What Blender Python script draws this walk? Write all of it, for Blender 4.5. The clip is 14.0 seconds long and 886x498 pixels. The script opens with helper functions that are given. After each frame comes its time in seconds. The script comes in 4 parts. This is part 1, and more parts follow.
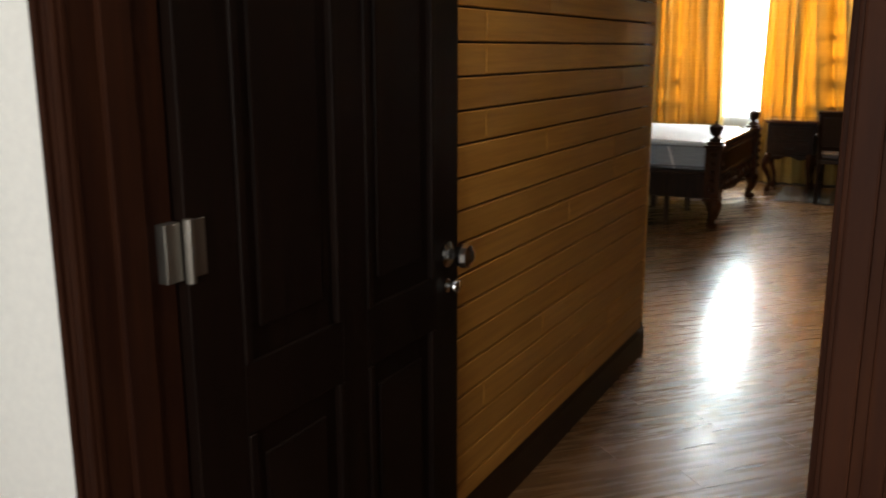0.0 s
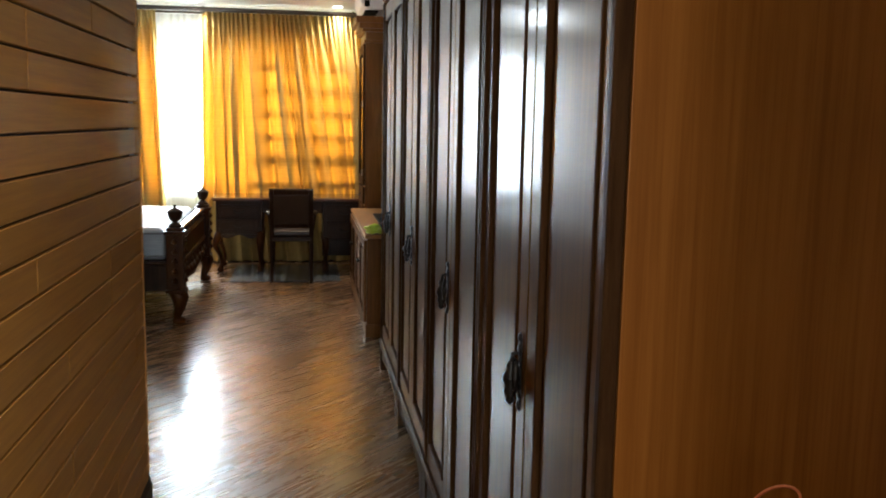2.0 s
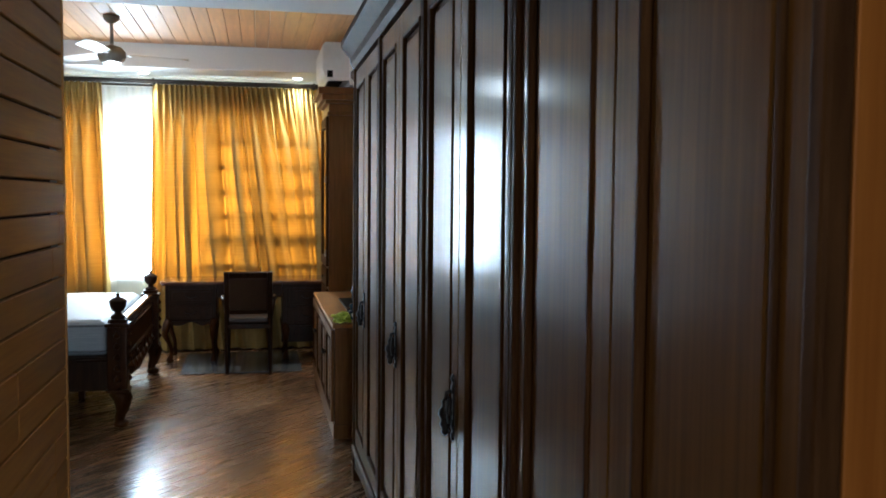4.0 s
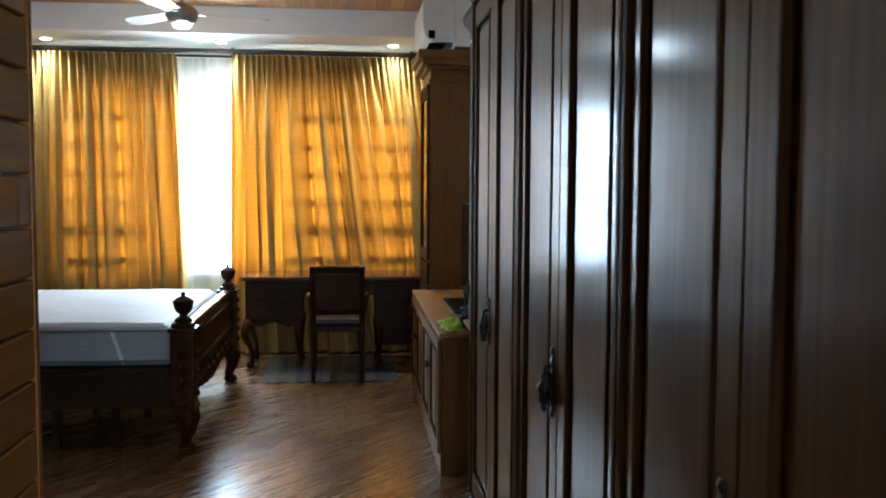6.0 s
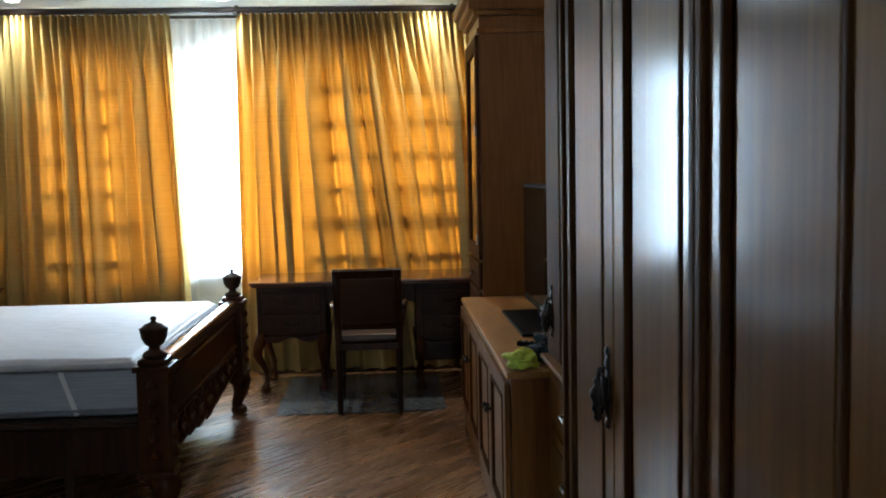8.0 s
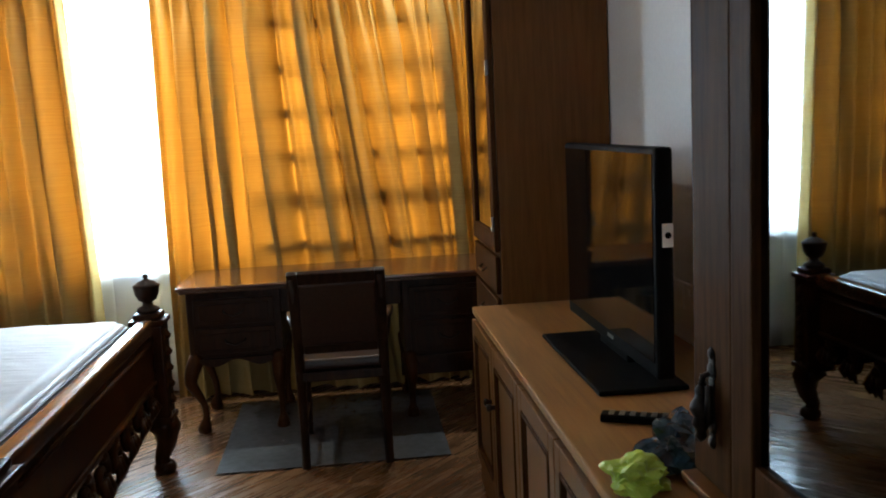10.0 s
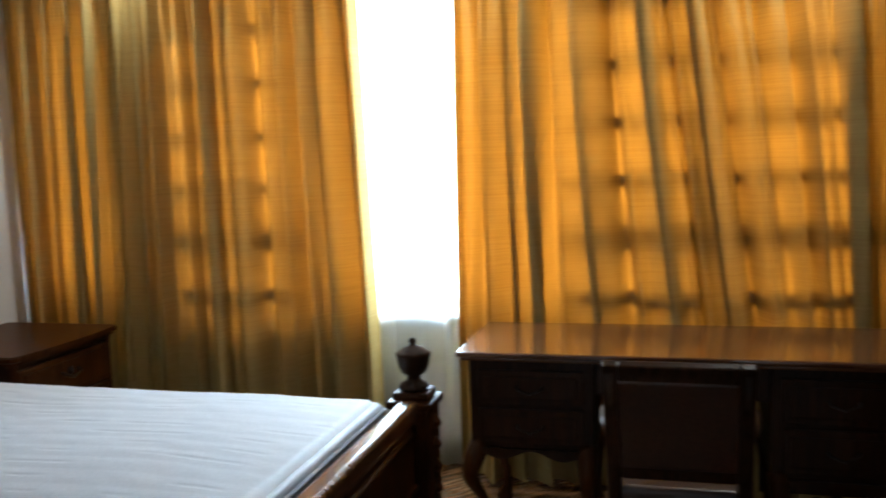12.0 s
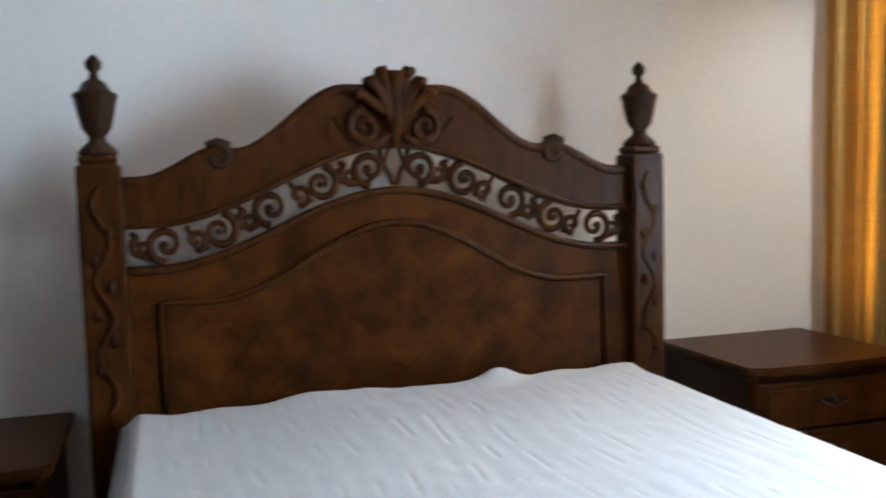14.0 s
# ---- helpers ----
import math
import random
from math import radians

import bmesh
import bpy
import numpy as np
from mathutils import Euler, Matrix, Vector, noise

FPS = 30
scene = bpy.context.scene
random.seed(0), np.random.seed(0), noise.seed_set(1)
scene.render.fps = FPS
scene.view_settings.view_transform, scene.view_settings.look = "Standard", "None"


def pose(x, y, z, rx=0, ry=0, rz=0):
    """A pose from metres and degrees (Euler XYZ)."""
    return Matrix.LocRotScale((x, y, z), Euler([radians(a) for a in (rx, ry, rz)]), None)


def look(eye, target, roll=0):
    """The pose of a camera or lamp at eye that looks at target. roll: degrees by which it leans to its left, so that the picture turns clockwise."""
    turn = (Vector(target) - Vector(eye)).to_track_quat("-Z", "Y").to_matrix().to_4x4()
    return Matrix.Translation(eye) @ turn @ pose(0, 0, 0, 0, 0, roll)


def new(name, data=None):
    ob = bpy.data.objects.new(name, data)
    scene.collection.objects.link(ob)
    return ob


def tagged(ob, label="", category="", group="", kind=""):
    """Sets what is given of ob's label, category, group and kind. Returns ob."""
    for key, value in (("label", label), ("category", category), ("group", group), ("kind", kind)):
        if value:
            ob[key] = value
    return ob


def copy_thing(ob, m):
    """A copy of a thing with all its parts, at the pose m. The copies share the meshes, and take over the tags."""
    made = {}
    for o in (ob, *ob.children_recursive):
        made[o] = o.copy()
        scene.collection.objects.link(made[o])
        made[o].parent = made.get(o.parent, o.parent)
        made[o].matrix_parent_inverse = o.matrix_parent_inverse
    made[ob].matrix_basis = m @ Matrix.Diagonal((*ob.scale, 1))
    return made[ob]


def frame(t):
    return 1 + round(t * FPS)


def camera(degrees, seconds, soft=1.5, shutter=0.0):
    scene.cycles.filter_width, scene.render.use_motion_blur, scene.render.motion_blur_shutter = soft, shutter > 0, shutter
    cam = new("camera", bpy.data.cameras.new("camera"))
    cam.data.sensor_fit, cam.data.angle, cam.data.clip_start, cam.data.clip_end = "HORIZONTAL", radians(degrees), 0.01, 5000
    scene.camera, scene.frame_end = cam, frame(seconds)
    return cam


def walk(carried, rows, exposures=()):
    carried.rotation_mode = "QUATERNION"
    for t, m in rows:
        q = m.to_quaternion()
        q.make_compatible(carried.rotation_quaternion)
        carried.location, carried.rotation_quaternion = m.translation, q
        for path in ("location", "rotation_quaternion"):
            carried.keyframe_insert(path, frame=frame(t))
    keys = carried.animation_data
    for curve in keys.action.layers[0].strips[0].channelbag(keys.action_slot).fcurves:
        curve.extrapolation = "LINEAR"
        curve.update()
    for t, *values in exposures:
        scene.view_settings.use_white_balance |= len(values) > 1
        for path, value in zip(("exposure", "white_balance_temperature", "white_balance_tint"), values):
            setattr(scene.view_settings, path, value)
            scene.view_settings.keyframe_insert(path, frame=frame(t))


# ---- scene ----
cam = camera(52.7, 14.0, soft=1.8, shutter=0.3)
PATH = [
    (0, (0.187, -0.19, 1.52), (-0.724, 1.536, 1.083), -0.1),
    (0.5, (0.033, -0.013, 1.511), (-0.591, 1.831, 1.053), 0.1),
    (1, (-0.143, 0.203, 1.522), (-0.432, 2.138, 1.109), 0.3),
    (1.5, (-0.276, 0.413, 1.565), (-0.175, 2.385, 1.247), 0.1),
    (2, (-0.33, 0.551, 1.582), (-0.024, 2.508, 1.302), 1.1),
    (2.5, (-0.405, 0.599, 1.6), (-0.002, 2.548, 1.391), -0.7),
    (2.7, (-0.421, 0.672, 1.622), (0.027, 2.616, 1.476), 0.2),
    (4.8, (-0.339, 1.65, 1.519), (0.044, 3.61, 1.406), 0.7),
    (5, (-0.37, 1.799, 1.499), (0.039, 3.753, 1.379), 0.1),
    (5.5, (-0.355, 2.086, 1.5), (-0.019, 4.054, 1.378), -0.1),
    (6, (-0.366, 2.379, 1.517), (-0.157, 4.363, 1.383), 0.3),
    (6.5, (-0.379, 2.738, 1.513), (-0.187, 4.724, 1.362), -0.3),
    (7, (-0.365, 3.096, 1.51), (-0.16, 5.079, 1.355), -1.1),
    (7.5, (-0.338, 3.465, 1.521), (-0.185, 5.452, 1.351), -1.2),
    (7.7, (-0.307, 3.596, 1.498), (-0.188, 5.585, 1.331), -1.2),
    (9.8, (-0.381, 5.213, 1.482), (-0.206, 7.19, 1.24), -2.5),
    (10, (-0.369, 5.388, 1.507), (-0.172, 7.36, 1.239), -2.8),
    (10.5, (-0.323, 5.732, 1.504), (-0.096, 7.697, 1.212), -2.3),
    (11, (-0.347, 6.093, 1.509), (-0.173, 8.065, 1.222), -2.8),
    (11.5, (-0.385, 6.404, 1.539), (-0.506, 8.39, 1.34), -3.0),
    (12, (-0.445, 6.676, 1.54), (-0.96, 8.596, 1.319), -1.9),
    (12.5, (-0.466, 6.932, 1.55), (-1.43, 8.67, 1.322), -1.3),
    (13, (-0.571, 7.172, 1.562), (-1.778, 8.748, 1.321), -1.1),
    (13.5, (-0.525, 7.502, 1.543), (-2.128, 8.678, 1.33), -2.1),
    (14, (-0.445, 7.753, 1.446), (-2.35, 8.343, 1.29), -1.6),
]
EXPOSURES = [(0.0, 0.15, 7000, 7), (0.5, 0.55, 7000, 7), (1.0, 0.8, 6900, 7), (1.7, 0.75, 6500, 6), (2.7, 0.5, 5750, 3), (4.8, 0.18, 5500, 2), (7.5, 0.03, 5500, 2), (9.8, -0.2, 5700, 3), (11.0, -0.22, 5650, 3), (11.5, -0.35, 5650, 3), (12.5, -0.6, 5550, 3), (13.0, -0.7, 5500, 3), (13.5, -0.6, 5600, 4), (14.0, 0.3, 5700, 5)]
walk(cam, [(t, look(eye, target, roll)) for t, eye, target, roll in PATH], EXPOSURES)

# ---- plan, in metres ----
RIGHT, HEAD = 0.72, -3.76          # wall faces: wardrobe side, headboard side
WIN, BLOCK = 10.80, 4.12           # window wall face, end of the plank wall
PLANK_X = -0.95                    # face of the plank wall in the passage
DOOR_Y0, DOOR_Y1 = 0.72, 0.84      # thickness of the wall with the door
SOFFIT, COFFER = 2.80, 3.02
OPEN_X0, OPEN_X1, DOOR_H = -0.90, 0.135, 2.08
GX0, GX1, GZ0, GZ1 = -2.86, 0.34, 0.78, 2.34   # window opening

# ---- world and lights ----
world = bpy.data.worlds.new("sky")
scene.world = world
world.use_nodes = True
wn = world.node_tree.nodes
sky = wn.new("ShaderNodeTexSky")
sky.sky_type, sky.sun_disc = "NISHITA", False
sky.sun_elevation, sky.sun_rotation = radians(50), radians(20)
wn["Background"].inputs["Strength"].default_value = 0.12
world.node_tree.links.new(sky.outputs[0], wn["Background"].inputs["Color"])


def area_lamp(name, eye, target, sx, sy, watts, colour):
    d = bpy.data.lights.new(name, "AREA")
    d.shape, d.size, d.size_y, d.energy, d.color = "RECTANGLE", sx, sy, watts, colour
    o = new(name, d)
    o.matrix_world = look(eye, target)
    return o


area_lamp("window_daylight", (-1.55, WIN + 0.42, 1.62), (-1.55, 0, 1.50), 4.4, 2.0, 1700, (0.80, 0.92, 1.0)).data.spread = radians(115)
# unseen source added in an assumed opening of the hall's back wall
area_lamp("unseen_hall_light", (0.1, -1.62, 1.7), (0.0, 3.0, 1.3), 1.1, 1.3, 44, (0.98, 0.97, 0.95))
SPOTS = [(-2.95, 10.47), (-1.47, 10.47), (0.03, 10.47), (-0.46, 1.72)]   # three over the window, one in the passage
for sx, sy in SPOTS:
    d = bpy.data.lights.new("downlight_beam", "SPOT")
    d.energy, d.spot_size, d.spot_blend, d.shadow_soft_size, d.color = 27 if sy < 5 else 82, radians(125), 1.0, 0.03, (1.0, 0.94, 0.82)
    o = new("downlight_beam", d)
    o.matrix_world = look((sx, sy, SOFFIT - 0.03), (sx, sy, 0.0))

d = bpy.data.lights.new("fan_lamp", "POINT")
d.energy, d.shadow_soft_size, d.color = 12, 0.07, (0.92, 0.96, 1.0)
new("fan_lamp", d).location = (-1.51, 8.80, 2.55)


# ---- materials ----
def material(name):
    m = bpy.data.materials.new(name)
    m.use_nodes = True
    return m, m.node_tree.nodes, m.node_tree.links, m.node_tree.nodes["Principled BSDF"]


def grainy(name, c1, c2, rough=0.4, scale=(30, 30, 2), spin=0.0, bump=0.06, coat=0.0, vary=0.0, blotch=0.35, metal=0.0, warm=1.0, coat_rough=0.15, island=False, spec=0.5):
    """A surface with fine grain and large soft blotches; scale is the grain's frequency along x, y and z."""
    m, n, l, p = material(name)
    geo, mp = n.new("ShaderNodeNewGeometry"), n.new("ShaderNodeMapping")
    mp.inputs["Rotation"].default_value = (0, 0, spin)
    rot = n.new("ShaderNodeMapping")
    rot.inputs["Scale"].default_value = scale
    l.new(geo.outputs["Position"], mp.inputs["Vector"])
    l.new(mp.outputs[0], rot.inputs["Vector"])
    info = n.new("ShaderNodeObjectInfo")
    rnd = geo.outputs["Random Per Island"] if island else info.outputs["Random"]
    shift = n.new("ShaderNodeVectorMath")
    shift.operation = "MULTIPLY_ADD"
    comb = n.new("ShaderNodeCombineXYZ")
    for k in range(3):
        l.new(rnd, comb.inputs[k])
    shift.inputs[1].default_value = (37, 23, 11) if vary else (0, 0, 0)
    l.new(comb.outputs[0], shift.inputs[0])
    l.new(rot.outputs[0], shift.inputs[2])
    a, b = n.new("ShaderNodeTexNoise"), n.new("ShaderNodeTexNoise")
    a.inputs["Scale"].default_value, a.inputs["Detail"].default_value, a.inputs["Roughness"].default_value = 1.0, 7, 0.65
    b.inputs["Scale"].default_value, b.inputs["Detail"].default_value = 1.7, 3
    l.new(shift.outputs[0], a.inputs["Vector"])
    l.new(geo.outputs["Position"], b.inputs["Vector"])
    ramp = n.new("ShaderNodeValToRGB")
    ramp.color_ramp.elements[0].position, ramp.color_ramp.elements[1].position = 0.32, 0.70
    ramp.color_ramp.elements[0].color, ramp.color_ramp.elements[1].color = (*c1, 1), (*c2, 1)
    l.new(a.outputs["Fac"], ramp.inputs["Fac"])
    hsv = n.new("ShaderNodeHueSaturation")
    l.new(ramp.outputs["Color"], hsv.inputs["Color"])
    val = n.new("ShaderNodeMath")
    val.operation, val.inputs[1].default_value, val.inputs[2].default_value = "MULTIPLY_ADD", blotch, 1 - blotch / 2
    l.new(b.outputs["Fac"], val.inputs[0])
    val2 = n.new("ShaderNodeMath")
    val2.operation, val2.inputs[1].default_value = "MULTIPLY_ADD", vary
    l.new(rnd, val2.inputs[0])
    off = n.new("ShaderNodeMath")
    off.operation, off.inputs[1].default_value = "SUBTRACT", vary / 2
    l.new(val.outputs[0], off.inputs[0])
    l.new(off.outputs[0], val2.inputs[2])
    l.new(val2.outputs[0], hsv.inputs["Value"])
    l.new(hsv.outputs[0], p.inputs["Base Color"])
    r = n.new("ShaderNodeMath")
    r.operation, r.inputs[1].default_value, r.inputs[2].default_value = "MULTIPLY_ADD", 0.16, rough - 0.08
    l.new(a.outputs["Fac"], r.inputs[0])
    l.new(r.outputs[0], p.inputs["Roughness"])
    bp = n.new("ShaderNodeBump")
    bp.inputs["Strength"].default_value, bp.inputs["Distance"].default_value = bump, 0.004
    l.new(a.outputs["Fac"], bp.inputs["Height"])
    l.new(bp.outputs[0], p.inputs["Normal"])
    p.inputs["Specular IOR Level"].default_value = spec
    p.inputs["Coat Weight"].default_value, p.inputs["Coat Roughness"].default_value, p.inputs["Metallic"].default_value = coat, coat_rough, metal
    return m


def sheer_cloth(name, c1, c2, t1, t2, through_w, clear, weave=260):
    """Cloth that lets light through: diffuse, translucent and (for voile) clear in part."""
    m, n, l, p = material(name)
    n.remove(p)
    out = n["Material Output"]
    geo = n.new("ShaderNodeNewGeometry")
    mp = n.new("ShaderNodeMapping")
    mp.inputs["Scale"].default_value = (3, 3, weave)
    l.new(geo.outputs["Position"], mp.inputs["Vector"])
    a = n.new("ShaderNodeTexNoise")
    a.inputs["Scale"].default_value, a.inputs["Detail"].default_value = 1.0, 4
    l.new(mp.outputs[0], a.inputs["Vector"])
    ramp = n.new("ShaderNodeValToRGB")
    ramp.color_ramp.elements[0].position, ramp.color_ramp.elements[1].position = 0.3, 0.7
    ramp.color_ramp.elements[0].color, ramp.color_ramp.elements[1].color = (*c1, 1), (*c2, 1)
    l.new(a.outputs["Fac"], ramp.inputs["Fac"])
    d, t, mix = n.new("ShaderNodeBsdfDiffuse"), n.new("ShaderNodeBsdfTranslucent"), n.new("ShaderNodeMixShader")
    mix.inputs[0].default_value = through_w
    ramp2 = n.new("ShaderNodeValToRGB")
    ramp2.color_ramp.elements[0].position, ramp2.color_ramp.elements[1].position = 0.3, 0.7
    ramp2.color_ramp.elements[0].color, ramp2.color_ramp.elements[1].color = (*t1, 1), (*t2, 1)
    l.new(a.outputs["Fac"], ramp2.inputs["Fac"])
    l.new(ramp.outputs[0], d.inputs["Color"])
    l.new(ramp2.outputs[0], t.inputs["Color"])
    l.new(d.outputs[0], mix.inputs[1])
    l.new(t.outputs[0], mix.inputs[2])
    tr, mix2 = n.new("ShaderNodeBsdfTransparent"), n.new("ShaderNodeMixShader")
    mix2.inputs[0].default_value = clear
    l.new(mix.outputs[0], mix2.inputs[1])
    l.new(tr.outputs[0], mix2.inputs[2])
    l.new(mix2.outputs[0], out.inputs["Surface"])
    return m


def glow(name, colour, strength):
    m, n, l, p = material(name)
    p.inputs["Base Color"].default_value = (*colour, 1)
    p.inputs["Emission Color"].default_value, p.inputs["Emission Strength"].default_value = (*colour, 1), strength
    return m


PLASTER = grainy("white_plaster", (0.74, 0.74, 0.74), (0.80, 0.80, 0.79), 0.75, (60, 60, 60), bump=0.05, blotch=0.06)
CEIL = grainy("ceiling_paint", (0.78, 0.78, 0.77), (0.82, 0.82, 0.81), 0.8, (50, 50, 50), bump=0.03, blotch=0.04)
CEIL_WOOD = grainy("ceiling_boards", (0.42, 0.20, 0.07), (0.62, 0.33, 0.13), 0.4, (30, 2, 30), bump=0.05, vary=0.35, island=True)
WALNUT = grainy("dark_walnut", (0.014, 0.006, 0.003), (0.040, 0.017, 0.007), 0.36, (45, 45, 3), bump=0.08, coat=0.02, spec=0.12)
BEDWOOD = grainy("carved_walnut", (0.018, 0.0051, 0.001), (0.060, 0.019, 0.0036), 0.38, (22, 22, 6), bump=0.12, coat=0.04, blotch=0.6, spec=0.08)
BURL = grainy("burl_veneer", (0.020, 0.0054, 0.0008), (0.070, 0.0215, 0.0036), 0.42, (9, 9, 9), bump=0.05, coat=0.0, blotch=0.9, spec=0.05)


def diamond_matched(m, scale, amount):
    """Veneer laid in diamonds whose grain takes the light by turns lighter and darker."""
    n, l = m.node_tree.nodes, m.node_tree.links
    p = n["Principled BSDF"]
    src = p.inputs["Base Color"].links[0].from_socket
    geo, mp, chk, mul = n.new("ShaderNodeNewGeometry"), n.new("ShaderNodeMapping"), n.new("ShaderNodeTexChecker"), n.new("ShaderNodeMix")
    mp.inputs["Rotation"].default_value = (radians(45), 0, 0)
    mp.inputs["Location"].default_value = (0.3, 0.07, 0.02)
    chk.inputs["Scale"].default_value = scale
    chk.inputs["Color1"].default_value, chk.inputs["Color2"].default_value = (1, 1, 1, 1), (1 - amount, 1 - amount, 1 - amount, 1)
    mul.data_type, mul.blend_type = "RGBA", "MULTIPLY"
    mul.inputs[0].default_value = 1.0
    l.new(geo.outputs["Position"], mp.inputs["Vector"])
    l.new(mp.outputs[0], chk.inputs["Vector"])
    l.new(src, mul.inputs[6])
    l.new(chk.outputs["Color"], mul.inputs[7])
    l.new(mul.outputs[2], p.inputs["Base Color"])


diamond_matched(BURL, 6.5, 0.22)
# desk top and foot rail: glossy, and about four times paler than WALNUT
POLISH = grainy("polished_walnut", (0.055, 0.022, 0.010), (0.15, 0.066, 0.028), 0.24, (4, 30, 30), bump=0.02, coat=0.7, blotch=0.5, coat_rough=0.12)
ROBE = grainy("wardrobe_veneer", (0.078, 0.031, 0.006), (0.130, 0.056, 0.012), 0.5, (60, 60, 1.6), bump=0.03, coat=0.40, vary=0.12, coat_rough=0.15, spec=0.016)
ROBE_SIDE = grainy("wardrobe_side_veneer", (0.26, 0.080, 0.010), (0.41, 0.142, 0.021), 0.45, (55, 55, 1.3), bump=0.05, coat=0.0, spec=0.12)
MOULD = grainy("dark_moulding", (0.036, 0.015, 0.006), (0.085, 0.038, 0.014), 0.5, (50, 50, 4), bump=0.05, coat=0.0, spec=0.01)
# OAK on tops is coloured about twice as light as OAK_DARK on fronts
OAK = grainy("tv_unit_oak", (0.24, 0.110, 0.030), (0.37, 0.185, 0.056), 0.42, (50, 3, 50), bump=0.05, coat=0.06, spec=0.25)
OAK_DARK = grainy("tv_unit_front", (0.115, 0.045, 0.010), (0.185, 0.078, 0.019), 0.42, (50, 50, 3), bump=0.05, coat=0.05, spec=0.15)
BOARD = grainy("wall_boards", (0.42, 0.175, 0.034), (0.58, 0.275, 0.062), 0.42, (40, 2.2, 60), bump=0.06, vary=0.24, blotch=0.15, spec=0.22)
GROOVE = grainy("board_groove", (0.015, 0.008, 0.004), (0.03, 0.015, 0.008), 0.7, (20, 20, 20))
LAMINATE = grainy("floor_planks", (0.095, 0.044, 0.018), (0.24, 0.122, 0.053), 0.27, (28, 2.0, 28), spin=radians(43), bump=0.012, coat=0.5, coat_rough=0.18, spec=0.42, vary=0.24, blotch=0.2)
DOORWOOD = grainy("door_stain", (0.004, 0.0016, 0.001), (0.009, 0.0036, 0.002), 0.5, (40, 40, 3), bump=0.06, coat=0.0, spec=0.14)
FRAMEWOOD = grainy("door_frame_stain", (0.016, 0.005, 0.003), (0.034, 0.011, 0.005), 0.6, (40, 40, 3), bump=0.06, coat=0.0, spec=0.06)
CHROME = grainy("chrome", (0.72, 0.72, 0.72), (0.85, 0.85, 0.85), 0.16, (30, 30, 30), metal=1.0, bump=0.01)
STEEL = grainy("brushed_steel", (0.26, 0.24, 0.22), (0.36, 0.34, 0.31), 0.42, (80, 80, 8), metal=1.0, bump=0.03)
IRON = grainy("black_bronze", (0.012, 0.010, 0.009), (0.04, 0.032, 0.026), 0.38, (90, 90, 90), metal=0.6, bump=0.1)
MATTRESS = grainy("quilted_cotton", (0.54, 0.56, 0.60), (0.62, 0.64, 0.68), 0.62, (90, 70, 90), bump=0.09, blotch=0.12)
MAT_SIDE = grainy("mattress_side", (0.25, 0.27, 0.30), (0.42, 0.45, 0.48), 0.5, (5, 5, 160), bump=0.2, blotch=0.3)
PIPING = grainy("mattress_piping", (0.10, 0.10, 0.11), (0.2, 0.2, 0.22), 0.6, (60, 60, 60))
WHITE = grainy("white_plastic", (0.74, 0.74, 0.72), (0.82, 0.82, 0.80), 0.35, (20, 20, 20), blotch=0.04, bump=0.01)
BLACK = grainy("black_plastic", (0.004, 0.004, 0.004), (0.007, 0.007, 0.007), 0.5, (20, 20, 20), bump=0.01, spec=0.03)
SCREEN = grainy("tv_screen", (0.004, 0.004, 0.004), (0.006, 0.006, 0.006), 0.06, (3, 3, 3), bump=0.0, spec=0.22)
LEATHER = grainy("dark_leather", (0.018, 0.009, 0.006), (0.04, 0.018, 0.012), 0.36, (80, 80, 80), bump=0.25)
MATPLASTIC = grainy("chair_mat_plastic", (0.075, 0.08, 0.085), (0.11, 0.115, 0.125), 0.24, (25, 25, 25), bump=0.04)
LIME = grainy("lime_bag", (0.42, 0.58, 0.04), (0.58, 0.74, 0.10), 0.35, (20, 20, 20), bump=0.1)
FOIL = grainy("blue_black_bag", (0.006, 0.014, 0.026), (0.03, 0.07, 0.10), 0.18, (14, 14, 14), bump=0.2)
CORD = grainy("orange_cord", (0.52, 0.10, 0.02), (0.72, 0.19, 0.05), 0.5, (90, 90, 90), bump=0.2)
ALU = grainy("window_aluminium", (0.20, 0.18, 0.16), (0.28, 0.26, 0.24), 0.45, (30, 30, 30), metal=0.3)
ROD = grainy("curtain_rod", (0.02, 0.012, 0.009), (0.05, 0.03, 0.02), 0.4, (30, 30, 30))
CURTAIN = sheer_cloth("gold_curtain_cloth", (0.30, 0.215, 0.078), (0.36, 0.265, 0.10), (0.82, 0.228, 0.008), (0.88, 0.28, 0.016), 0.036, 0.0)
LINING = sheer_cloth("voile", (0.80, 0.82, 0.84), (0.88, 0.89, 0.90), (0.84, 0.86, 0.88), (0.9, 0.91, 0.92), 0.86, 0.45)
LAMPGLASS = glow("fan_lamp_glass", (0.95, 0.98, 1.0), 3.0)
BULB = glow("lamp_disc", (1.0, 0.96, 0.88), 14)

GLASS, gn, gl, gp = material("window_glass")
gp.inputs["Transmission Weight"].default_value, gp.inputs["Roughness"].default_value, gp.inputs["IOR"].default_value = 1.0, 0.0, 1.45
MIRROR, mn, ml, mp_ = material("mirror_glass")
mp_.inputs["Base Color"].default_value, mp_.inputs["Metallic"].default_value, mp_.inputs["Roughness"].default_value = (0.17, 0.19, 0.20, 1), 1.0, 0.02


# ---- building blocks ----
def thing(name, loc, label, category, group="", kind=""):
    o = new(name)
    o.empty_display_size = 0.1
    o.matrix_basis = Matrix.Translation(loc)
    return tagged(o, label, category, group, kind)


def base_of(o):
    m = o.matrix_basis.copy()
    while o.parent:
        m = o.parent.matrix_basis @ o.matrix_parent_inverse @ m
        o = o.parent
    return m


